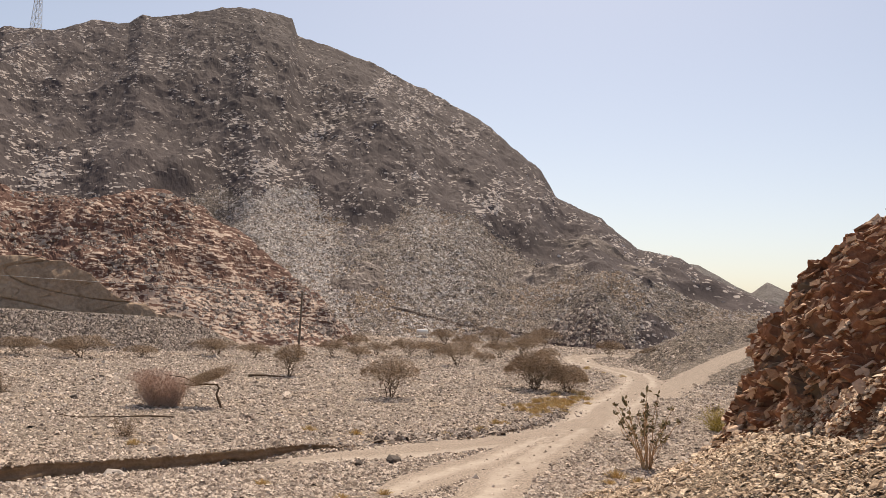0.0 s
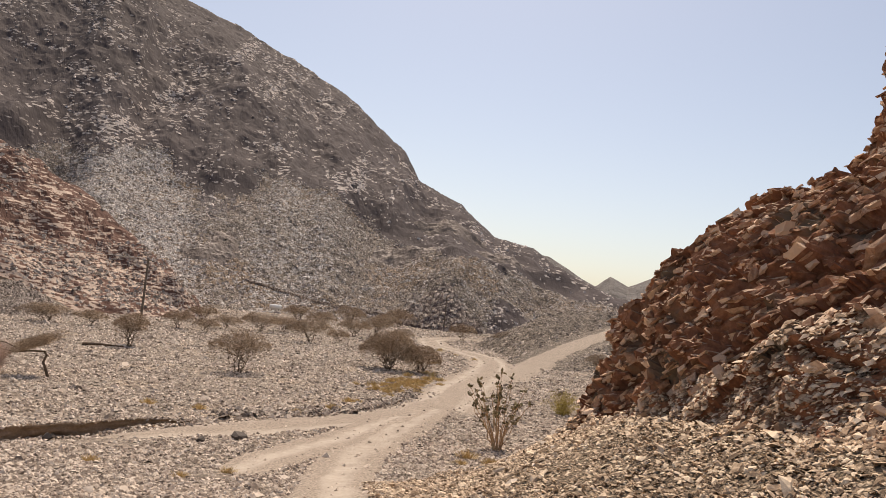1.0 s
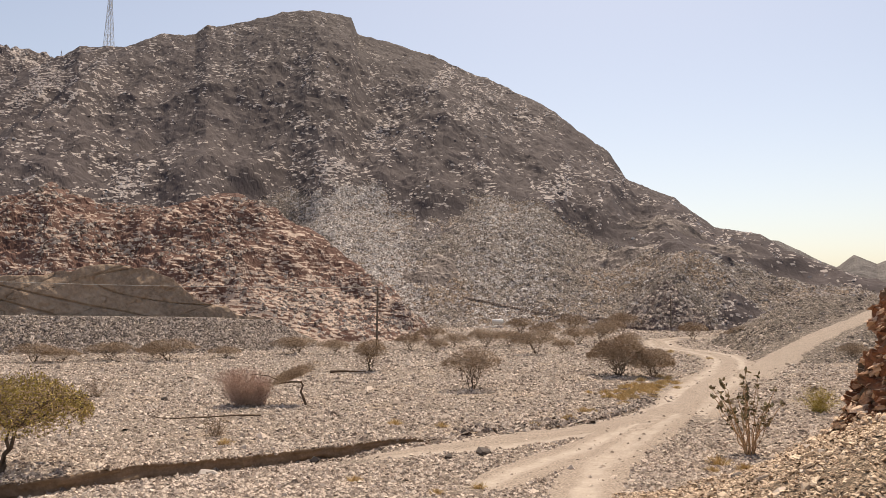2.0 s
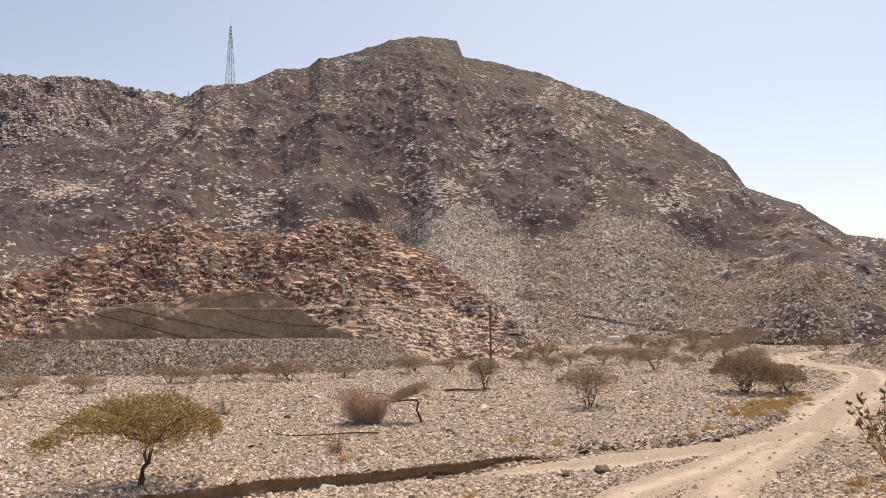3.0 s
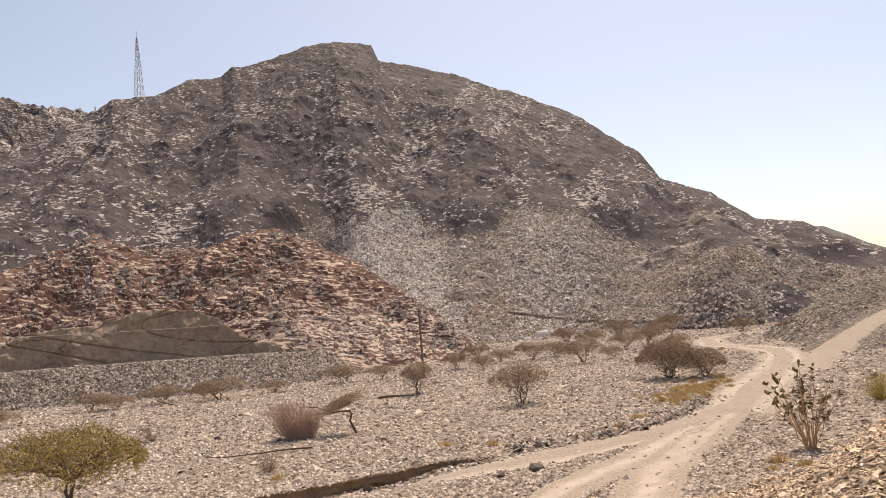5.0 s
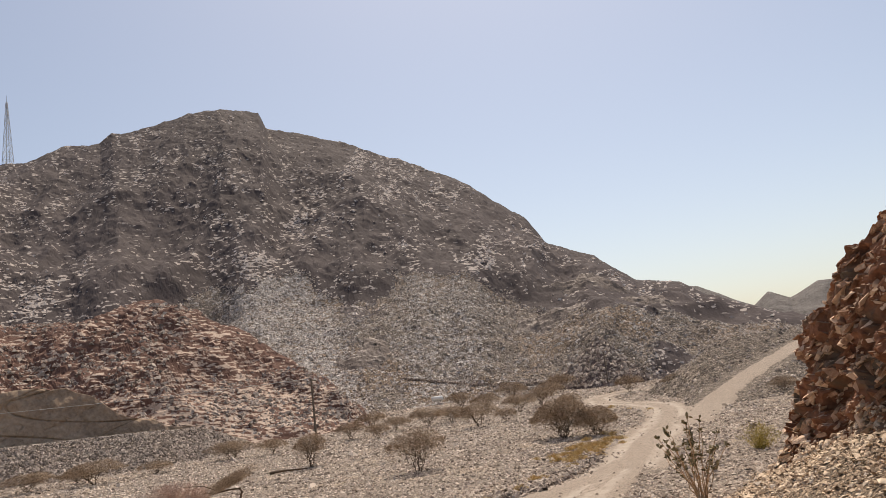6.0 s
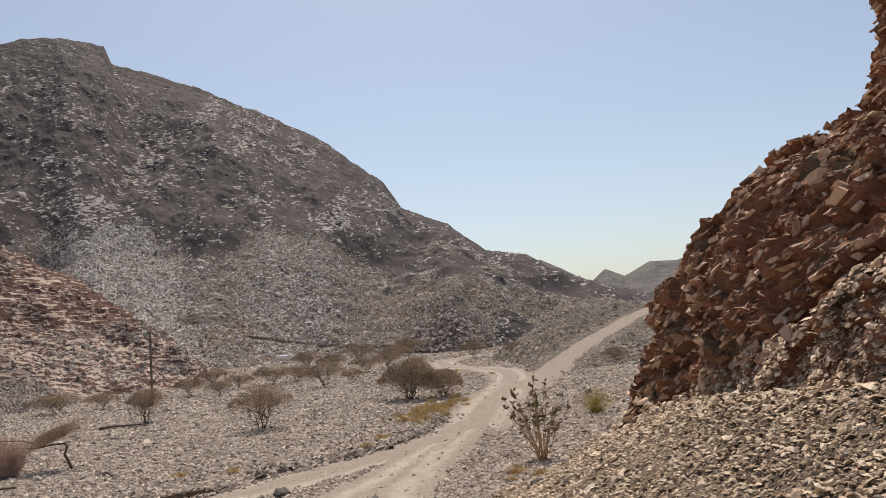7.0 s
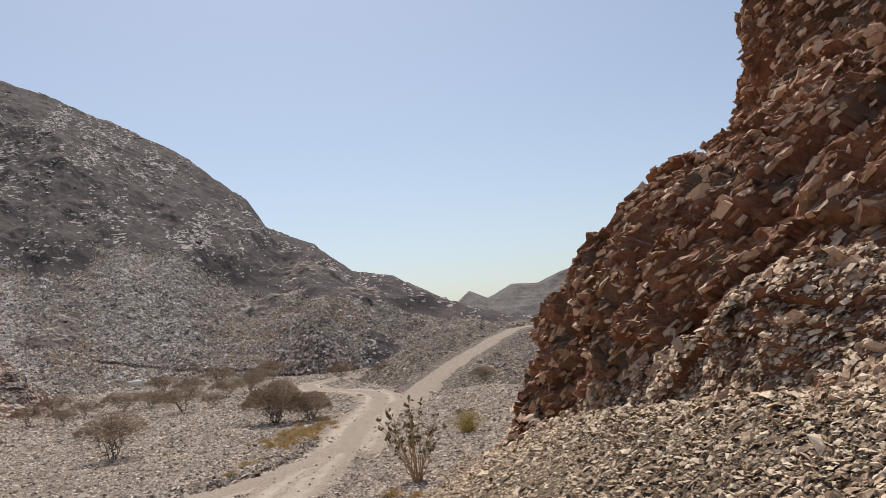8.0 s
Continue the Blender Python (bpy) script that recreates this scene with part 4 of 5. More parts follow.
# half-buried stones: a ragged foot and an off-centre ridge
TENTS = [(np.array([[-0.5, -0.3, -0.12], [0.42, -0.4, -0.12], [0.5, 0.34, -0.12], [-0.36, 0.44, -0.12], [dx, dy, h], [-dx * 0.6, dy * 0.5 + 0.1, h * 0.8]]), np.array([[0, 1, 4], [1, 2, 4], [2, 5, 4], [2, 3, 5], [3, 0, 5], [0, 4, 5]])) for dx, dy, h in ((0.2, -0.12, 0.3), (0.26, 0.08, 0.22), (0.12, -0.2, 0.36), (0.24, -0.05, 0.17), (0.3, 0.1, 0.27))]
FLAKES = [(v * np.array([1.0, 0.8, 0.55]), f) for v, f in TENTS]
PEBBLES = [hull_variant(360 + k, np.array([0.5, 0.42, f]), 6, 0.85) for k, f in enumerate([0.2, 0.16, 0.26, 0.13, 0.18, 0.23])]
CHIPS = [plate_variant(330 + k, w, 0.9 * f) for k, (w, f) in enumerate([(0.3, 0.10), (0.36, 0.14), (0.24, 0.09), (0.4, 0.18), (0.3, 0.2)])]


part("rubble", lower_rubble(), rock_outcrop, "sunlit tan rubble at the foot of the face", "stuff")


def road_gap(x, y):
    """Distance to the nearest worn wheel track."""
    out = np.full(len(x), 99.0)
    for line, half in ((ROAD, 1.0), (RUT_A, 0.0), (RUT_B, 0.0), (BRANCH, 0.3)):
        q = spline(line, 0.5)
        for k in range(0, len(x), 4000):
            d = np.hypot(x[k:k + 4000, None] - q[None, :, 0], y[k:k + 4000, None] - q[None, :, 1])
            out[k:k + 4000] = np.minimum(out[k:k + 4000], d.min(1) - half)
    return out


def plain_stones():
    n = 190000
    az, r = np.radians(rng.uniform(-47, 30, n)), np.exp(rng.uniform(np.log(8.5), np.log(108), n))
    x, y = r * np.sin(az), r * np.cos(az)
    clump = vnoise(x * 0.35, y * 0.35, seed=33) + 0.6 * vnoise(x * 1.3, y * 1.3, seed=34)
    gap = road_gap(x, y)
    keep = (rng.random(n) < 0.72 + 0.3 * clump) & ((gap > 0.45 + 0.2 * clump) | (rng.random(n) < 0.12)) & (x < np.interp(y, FACE_Y, FACE_X) - 0.2)
    x, y, r = x[keep], y[keep], r[keep]
    n = len(x)
    size = (0.04 + 0.085 * rng.random(n) ** 2.0) * (r / 14) ** 0.54
    size = np.where(rng.random(n) < 0.006, size * 2.2, size)
    p = np.stack([x, y, ground_z(x, y) + size * 0.10], 1)
    return joined("stones", TENTS, p, euler_mats(rng.normal(0, 0.25, n), rng.normal(0, 0.25, n), rng.uniform(0, 6.3, n)), size, M_STONE)


gravel = tagged(new("gravel", plain_stones()), "loose grey and tan stones scattered over the plain", "gravel", kind="stuff")


def scree():
    n = 44000
    y = 4 + 20 * rng.random(n) ** 1.5
    xb = np.interp(y, FACE_Y, FACE_X)
    back = 4.2 * rng.random(n) ** 1.5
    x = xb + 0.25 - back
    size = (0.026 + 0.065 * rng.random(n) ** 2.6) * np.where(rng.random(n) < 0.02, 2.2, 1)
    p = np.stack([x, y, ground_z(x, y) + 0.045 + size * 0.10], 1)
    keep = road_gap(x, y) > 0.5
    p, size = p[keep], size[keep]
    n = len(p)
    return joined("scree", FLAKES, p, euler_mats(rng.normal(0, 0.35, n), 0.35 + rng.normal(0, 0.35, n), rng.uniform(0, 6.3, n)), size, M_SCREE)


scree_ob = tagged(new("scree", scree()), "tan and grey flat rock chips below the outcrop", "scree", kind="stuff")


def scree_slope():
    y = np.arange(2.5, 26, 0.09)
    b = np.linspace(-0.6, 2.9, 50)
    Y, B = np.meshgrid(y, b, indexing="ij")
    X = np.interp(Y, FACE_Y, FACE_X) - B
    edge = smooth(1.3, 2.8, B + 0.4 * vnoise(X * 1.5, Y * 1.5, seed=83)) + smooth(22, 25.5, Y)
    Z = ground_z(X, Y) + 0.035 - 0.12 * edge + 0.025 * fbm(X * 2.2, Y * 2.2, octaves=3, seed=84)
    return X, Y, Z


scree_bed = structure("scree_slope", grid_mesh("scree_slope", *scree_slope(), M_SCREE_BED, True, True), "tan slope of fine rock debris below the outcrop", "slope")


def on_grid(x, y, z, keep, n):
    """Random places on a surface grid, spread evenly over its cells."""
    w = np.where(keep[:-1, :-1], np.hypot(x[1:, :-1] - x[:-1, :-1], y[1:, :-1] - y[:-1, :-1]) * np.hypot(x[:-1, 1:] - x[:-1, :-1], y[:-1, 1:] - y[:-1, :-1]), 0).ravel()
    c = rng.choice(len(w), n, p=w / w.sum())
    i, j = np.unravel_index(c, (x.shape[0] - 1, x.shape[1] - 1))
    u, v = rng.random(n), rng.random(n)
    at = lambda g: g[i, j] * (1 - u) * (1 - v) + g[i + 1, j] * u * (1 - v) + g[i, j + 1] * (1 - u) * v + g[i + 1, j + 1] * u * v
    return np.stack([at(x), at(y), at(z)], 1)


def slope_rocks(name, xyz, keep, n, lo, hi, power, mat, label, variants, tilt=0.2, clump=0.0, parent=None, lie=0.42, field=None):
    """Loose rocks that lie along a slope falling towards the valley."""
    p = on_grid(*xyz, keep, n)
    if clump:
        c = vnoise(p[:, 0] / clump, p[:, 1] / clump, p[:, 2] / clump, seed=91) + 0.7 * vnoise(p[:, 0] * 3 / clump, p[:, 1] * 3 / clump, p[:, 2] * 3 / clump, seed=92)
        p = p[rng.random(n) < smooth(0.0, 0.8, c) + 0.03]
    if field:
        p = p[rng.random(len(p)) < 0.008 + field(p[:, 0], p[:, 1], p[:, 2]) ** 1.6]
    n = len(p)
    size = lo + (hi - lo) * rng.random(n) ** power
    zero = np.zeros(n)
    m = euler_mats(zero, zero, -np.arctan2(p[:, 0], p[:, 1])) @ euler_mats(lie + rng.normal(0, tilt, n), rng.normal(0, tilt, n), zero) @ euler_mats(zero, zero, rng.uniform(0, 6.3, n))
    return part(name, joined(name, variants, p, m, size, mat), parent, label, "stuff")


mountain_grid = (mx_, my_, mz_)
reach = np.hypot(mx_, my_)
slope_rocks("talus_blocks", mountain_grid, (cl < 0.05) & (mz_ > 0.3) & (reach < 175), 48000, 0.2, 0.62, 2.2, M_TALUSSTONE, "pale grey talus blocks", TENTS, parent=main_mountain_ob)
slope_rocks("ledge_rocks", mountain_grid, (cl > 0.03) & (mcliff < 0.99) & (reach < 262), 90000, 0.3, 0.9, 2.4, M_CRAGSTONE, "pale rocks on the mountain ledges", TENTS, 0.3, 0.0, main_mountain_ob, field=debris_sunlit_field)
bx_, by_, bz_ = back_mountain()
slope_rocks("ledge_rocks", (bx_, by_, bz_), (np.hypot(bx_, by_) < 378) & (bz_ > 15), 14000, 0.5, 1.9, 3, M_CRAGSTONE, "pale rocks on the ridge", TENTS, 0.22, 22.0, far_ridge)
slope_rocks("ledge_rocks", (hx_, hy_, hz_), (np.hypot(hx_, hy_) < 98) & (hz_ > 1), 26000, 0.12, 0.7, 3, M_FILLSTONE, "pale slabs on the red hill", TENTS, 0.25, 5.0, redhill)
slope_rocks("rubble", (hx_, hy_, hz_), (hz_ < 6.5) & (hz_ > 0.2) & (np.hypot(hx_, hy_) < 100), 9000, 0.12, 0.5, 2.5, M_TALUSSTONE, "tan rubble on the lower flank", TENTS, 0.2, 0.0, redhill)
ex_, ey_, ez_ = embankment()
slope_rocks("rubble", (ex_, ey_, ez_), (np.hypot(ex_, ey_) < 67) & (ez_ > -0.2), 26000, 0.1, 0.36, 3, M_FILLSTONE, "loose rubble on the embankment", TENTS, parent=embank)
rx_, ry_, rz_ = ramp_fill()
ramp_off = np.r_[np.linspace(-16, -1.7, 40), np.linspace(-1.2, 1.2, 5), np.linspace(1.7, 22, 90)][None] + 0 * rx_
slope_rocks("rubble", (rx_, ry_, rz_), (np.abs(ramp_off) > 1.8) & (rz_ > -0.3), 14000, 0.12, 0.5, 3.5, M_FILLSTONE, "loose rubble on the fill", TENTS, parent=fill)
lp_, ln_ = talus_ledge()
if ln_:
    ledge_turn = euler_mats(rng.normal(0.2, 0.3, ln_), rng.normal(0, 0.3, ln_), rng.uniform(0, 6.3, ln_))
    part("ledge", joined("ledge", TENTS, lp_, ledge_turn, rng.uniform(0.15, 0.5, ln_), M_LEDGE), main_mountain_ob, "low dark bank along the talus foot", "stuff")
kx_, ky_, kz_ = mound(20.2, 104, 7.4, 7.4, 5.9, 81)
slope_rocks("rubble", (kx_, ky_, kz_), kz_ > 0.3, 4500, 0.15, 0.8, 3, M_FILLSTONE, "loose rocks on the knoll", TENTS, parent=knoll)


def berm():
    """Coarser stones graded to the side of the track."""
    q = spline([(-1.6, 23.6), (0.2, 24.6), (2.3, 26.5), (4.2, 29.9), (5.2, 33)], 0.1)
    n = 1300
    c = q[rng.integers(0, len(q), n)] + rng.normal(0, 1, (n, 2)) * np.array([0.25, 0.32])
    size = 0.07 + 0.2 * rng.random(n) ** 2.5
    p = np.c_[c, ground_z(c[:, 0], c[:, 1]) + 0.03 + 0.06 * rng.random(n)]
    return joined("berm", TENTS, p, euler_mats(rng.normal(0, 0.35, n), rng.normal(0, 0.35, n), rng.uniform(0, 6.3, n)), size, M_FILLSTONE)


berm_ob = tagged(new("stone_berm", berm()), "low line of brown stones graded beside the track", "stones", kind="stuff")


# ---- the bank of the dry wash ----
def wash_bank():
    """The cut face of the bank: a ragged lip, a hollowed face, a buried foot."""
    x = np.arange(-32, -2.5, 0.05)
    f = np.linspace(0, 1, 16)
    by = np.interp(x, [-40, -14, -12, -8.6, -5.4, -3.6, -2.0, 0.5], [11.5, 13.6, 14.6, 17.6, 20.6, 22.3, 22.6, 22.9]) + 0.18 * vnoise(x * 1.1, 3.3) + 0.08 * vnoise(x * 4, 9.1)
    X, F = np.meshgrid(x, f, indexing="ij")
    top = ground_z(x, by + 0.10) + 0.025 + 0.03 * vnoise(x * 3.1, 6.6)
    low = ground_z(x, by - 0.30) - 0.10
    Z = top[:, None] + (low - top)[:, None] * np.clip((F - 0.14) / 0.86, 0, 1)
    Y = by[:, None] + 0.12 - 0.34 * smooth(0, 0.15, F) + 0.06 * np.sin(F * np.pi) - 0.03 * F
    Y = Y + 0.09 * fbm(X * 2.5, Z * 7, octaves=3, seed=44) * smooth(0, 0.2, F)
    return X, Y, Z


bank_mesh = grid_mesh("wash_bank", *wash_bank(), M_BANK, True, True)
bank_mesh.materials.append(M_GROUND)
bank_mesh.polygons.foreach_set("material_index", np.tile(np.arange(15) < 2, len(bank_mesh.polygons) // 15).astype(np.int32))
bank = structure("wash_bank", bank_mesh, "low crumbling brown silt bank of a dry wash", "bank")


def lip_stones():
    n = 5200
    x = rng.uniform(-26, -2.2, n)
    by = np.interp(x, [-40, -14, -12, -8.6, -5.4, -3.6, -2.0, 0.5], [11.5, 13.6, 14.6, 17.6, 20.6, 22.3, 22.6, 22.9]) + 0.18 * vnoise(x * 1.1, 3.3) + 0.08 * vnoise(x * 4, 9.1)
    low = rng.random(n) < 0.35
    y = np.where(low, by - 0.34 - 0.3 * rng.random(n) ** 2, by - 0.20 + 0.30 * rng.random(n) ** 1.5)
    size = 0.05 + 0.13 * rng.random(n) ** 2.5
    z = np.where(low, ground_z(x, by - 0.5), ground_z(x, by + 0.12)) + 0.035
    return joined("lip_stones", PEBBLES, np.stack([x, y, z], 1), euler_mats(rng.normal(0, 0.4, n), rng.normal(0, 0.4, n), rng.uniform(0, 6.3, n)), size, M_STONE)


part("lip_stones", lip_stones(), bank, "stones in the lip of the bank", "stuff")


# ---- plants ----
def bent(start, end, r0, r1, wobble, n=6):
    t = np.linspace(0, 1, n)[:, None]
    p = np.asarray(start)[None] * (1 - t) + np.asarray(end)[None] * t
    p[1:-1] += rng.normal(0, wobble, (n - 2, 3))
    return np.c_[p, r0 + (r1 - r0) * t[:, 0]]


def thing(name, label, category, group=""):
    return tagged(new(name), label, category, group)


def stick_mesh(name, starts, ends, radius, material):
    return raw_mesh(name, *sticks(starts, ends, radius), material)


def umbrella_tree(name, label, high, wide, forks, twigs, leaf=0, thick=0.06, group="", flat=0.30, twig_mat=None, low=0.45, leaf_size=0.035, ragged=0.12, deep=0.06, stems=0):
    """Flat-topped thorn tree: forked trunk, arching limbs, a thin wide crown."""
    ob = thing(name, label, "tree" if high > 1.6 else "bush", group)
    limbs, tips = [], []
    stems = stems or max(1, forks // 3)
    for s in range(stems):
        a = rng.uniform(0, 6.3)
        fork = np.array([0.10 * wide * np.cos(a), 0.10 * wide * np.sin(a), high * low * rng.uniform(0.8, 1.1)])
        limbs.append(bent((0.03 * np.cos(a), 0.03 * np.sin(a), -0.05), fork, thick, thick * 0.7, 0.02 * high))
        for k in range(forks // stems):
            b = a + k * 2 * np.pi / max(2, forks // stems) + rng.normal(0, 0.35)
            out = wide * 0.5 * rng.uniform(0.45, 0.95)
            end = np.array([out * np.cos(b), out * np.sin(b), high * (0.97 - 0.32 * (out / (wide * 0.5)) ** 2) * rng.uniform(0.9, 1.0)])
            limbs.append(bent(fork, end, thick * 0.6, thick * 0.16, 0.035 * high, 8))
            for _ in range(4):
                t = rng.uniform(0.35, 0.9)
                mid = fork * (1 - t) + end * t
                tip = mid + np.array([rng.normal(0, 0.17 * wide), rng.normal(0, 0.17 * wide), rng.uniform(0.05, 0.22) * high])
                tip[2] = min(tip[2], high * 0.98)
                limbs.append(bent(mid, tip, thick * 0.28, thick * 0.08, 0.02 * high, 5))
                tips.append(tip)
            tips.append(end)
    part("trunk", tubes("trunk", limbs, M_BARK), ob)
    tips = np.array(tips)
    n = twigs
    ctr = tips[rng.integers(0, len(tips), n)] + rng.normal(0, 1, (n, 3)) * np.array([0.11 * wide, 0.11 * wide, deep * high])
    rad = np.hypot(ctr[:, 0], ctr[:, 1]) / (wide * 0.5)
    edge = 1 + ragged * vnoise(np.arctan2(ctr[:, 1], ctr[:, 0]) * 2.0, 0.5)
    ctr[:, :2] *= np.minimum(1, edge / np.maximum(rad, 1e-3))[:, None]
    rad = np.minimum(rad, 1)
    top = high * (1 - flat * rad ** 2.2) + 0.3 * ragged * high * vnoise(ctr[:, 0] * 5 / wide, ctr[:, 1] * 5 / wide)
    ctr[:, 2] = np.minimum(ctr[:, 2], top - np.abs(rng.normal(0, 0.05 * high, n)))
    way = rng.normal(0, 1, (n, 3)) * np.array([1, 1, 0.55]) + np.c_[ctr[:, :2] / wide * 1.6, np.full(n, 0.35)]
    way /= np.linalg.norm(way, axis=1)[:, None]
    length = high * rng.uniform(0.04, 0.13, n)
    crown = part("crown", stick_mesh("crown", ctr - way * length[:, None] / 2, ctr + way * length[:, None] / 2, 0.0035 + 0.0016 * high, twig_mat or M_TWIG), ob)
    if leaf:
        k = rng.integers(0, n, leaf)
        c = ctr[k] + way[k] * (rng.uniform(-0.5, 0.5, leaf) * length[k])[:, None] + rng.normal(0, 0.02, (leaf, 3))
        lv = (np.array([[-1, 0, 0], [0, 0.45, 0.12], [1, 0, 0], [0, -0.45, 0.12]]), np.array([[0, 1, 2], [0, 2, 3]]))
        part("foliage", joined("foliage", [lv], c, euler_mats(*rng.uniform(0, 6.3, (3, leaf))), leaf_size * rng.uniform(0.5, 1.2, leaf), M_LEAF), ob, "small yellow-green leaflets", "stuff")
    return ob


def brush(name, label, high, wide, stems, twigs, mat=None, group="", round_top=0.5, stem_mat=None, category="bush", thick=0.02):
    """Dry bush: stems fan from the base, fine twigs fill the outline."""
    ob = thing(name, label, category, group)
    limbs, segs = [], []
    for _ in range(stems):
        a, lean = rng.uniform(0, 6.3), rng.uniform(0, 1) ** 0.7
        end = np.array([0.5 * wide * lean * np.cos(a), 0.5 * wide * lean * np.sin(a), high * (1 - round_top * lean ** 2) * rng.uniform(0.75, 1.0)])
        base = np.array([0.09 * wide * np.cos(a) * rng.random(), 0.09 * wide * np.sin(a) * rng.random(), -0.04])
        q = bent(base, end, thick * rng.uniform(0.6, 1), thick * 0.25, 0.035 * high, 6)
        limbs.append(q)
        segs.append(q[1:, :3])
    part("stem_cluster", tubes("stem_cluster", limbs, stem_mat or M_BARK, 4), ob)
    segs = np.concatenate(segs)
    c = segs[rng.integers(0, len(segs), twigs)] + rng.normal(0, 1, (twigs, 3)) * np.array([0.07 * wide, 0.07 * wide, 0.05 * high])
    c[:, 2] = np.maximum(c[:, 2], 0.02)
    way = rng.normal(0, 0.6, (twigs, 3)) + np.c_[c[:, :2] / wide * 1.5, np.full(twigs, 0.7)]
    way /= np.linalg.norm(way, axis=1)[:, None]
    ln = high * rng.uniform(0.05, 0.2, twigs)[:, None]
    part("twig_mass", stick_mesh("twig_mass", c - way * ln * 0.4, c + way * ln * 0.6, 0.003 + 0.0012 * high, mat or M_TWIG), ob, kind="stuff")
    return ob


def stand(ob, x, y, turn=0.0, size=1.0, sink=0.0):
    ob.matrix_world = Matrix.LocRotScale((x, y, float(ground_z(x, y)) - sink), Euler((0, 0, turn)), (size, size, size))
    return ob


acacia = stand(umbrella_tree("acacia_tree", "small flat-topped acacia with yellow-green leaves beside the wash", 2.25, 4.0, 16, 3200, 14000, 0.055, flat=0.42, low=0.42, leaf_size=0.032, ragged=0.25, deep=0.09, stems=2), -11.5, 16.85, 0.6)

# grey leafless thorn trees over the plain: three builds, then copies
GREY = [umbrella_tree("thorn_tree", "leafless grey-brown flat-topped thorn tree on gravel", 1.55, 2.5, 12, 3000, thick=0.026, group="thorn trees on the plain", flat=0.4, low=0.2, stems=4, deep=0.13, ragged=0.22) for _ in range(3)]
SPOTS = [(-31.7, 35.3, 0.95), (-29.9, 38.1, 0.75), (-28.6, 44.5, 0.85), (-26.9, 44.4, 0.7), (-25.1, 46.7, 0.95), (-21.4, 47.0, 1.1), (-19.0, 49.9, 0.7), (-15.4, 54.0, 1.1), (-12.8, 54.3, 0.75), (-8.0, 59.7, 0.95), (-5.8, 56.8, 0.8), (-4.9, 63.5, 0.9), (-2.4, 63.9, 1.25), (-0.5, 66.1, 1.05), (1.5, 57.0, 1.3), (3.6, 59.5, 0.7), (13.0, 95, 1.6), (10.5, 88, 1.4), (20.3, 72.5, 1.15), (21.9, 53.5, 0.85), (-23.5, 49.5, 0.7), (5.5, 70, 1.2), (8.2, 75, 1.3), (3.0, 78, 1.2), (-7.5, 70, 1.1), (0.6, 84, 1.3), (6.5, 90, 1.4), (17.5, 79, 1.2), (23.5, 79, 1.2), (9.4, 66, 0.9)]
for k, (x, y, s) in enumerate(SPOTS):
    s *= 1.3 if x < -12 else 1.0
    src = GREY[k % 3]
    place = Matrix.LocRotScale((x, y, float(ground_z(x, y)) - 0.02), Euler((0, 0, 1.3 * k)), None)
    if k < 3:
        src.scale = (s, s, s * (0.7 if x < -12 else 0.95))
        src.matrix_world = place @ Matrix.Diagonal((s, s, s * (0.7 if x < -12 else 0.95), 1))
    else:
        ob = copy_thing(src, place)
        ob.scale = (s, s, s * rng.uniform(0.8, 1.05) * (0.72 if x < -12 else 1.0))

bush_a = stand(umbrella_tree("dry_bush", "open leafless brown bush with many thin stems", 1.95, 2.5, 18, 2300, thick=0.026, flat=0.35, low=0.22, stems=6, deep=0.13, ragged=0.2), -1.95, 34.3)
bush_p = stand(umbrella_tree("dry_bush", "leafless reddish-brown bush beside the utility pole", 1.8, 1.8, 15, 2300, thick=0.026, flat=0.3, low=0.2, stems=5, deep=0.15, ragged=0.2), -8.0, 42.9)
bush_b = stand(umbrella_tree("thorn_bush", "dense dark brown leafless thorn bush beside the track", 2.2, 3.1, 24, 6500, thick=0.035, flat=0.45, low=0.15, stems=8, deep=0.15, ragged=0.2), 5.3, 42.0)
bush_b2 = stand(umbrella_tree("thorn_bush", "low dense brown thorn bush beside the track", 1.55, 2.4, 18, 6000, thick=0.026, flat=0.5, low=0.12, stems=6, deep=0.2, ragged=0.2), 6.9, 41.2)
dead_bush = stand(brush("dead_bush", "dense pinkish-grey dead bush on the gravel", 1.3, 1.9, 50, 6500, mat=M_PINK, round_top=0.15, stem_mat=M_PINK), -10.2, 28.6)
dead_side = stand(brush("dead_bush", "low pinkish-grey dead bush on the gravel", 0.95, 1.3, 30, 3500, mat=M_PINK, round_top=0.4, stem_mat=M_PINK), -9.5, 28.4)
wisp = stand(brush("dry_shrub", "wispy dry grey shrub on the gravel", 0.6, 1.3, 22, 700, round_top=0.3, thick=0.008), -8.7, 22.3)
wisp_b = stand(brush("dry_shrub", "wispy dry grey shrub behind the acacia", 0.75, 1.3, 20, 600, round_top=0.3, thick=0.008), -16.6, 30.0)
shrub = stand(brush("green_shrub", "grey-green broom shrub at the foot of the slope", 0.95, 1.5, 60, 1600, mat=M_LEAF, round_top=0.45, thick=0.008, stem_mat=M_LEAF), 10.6, 29.4)


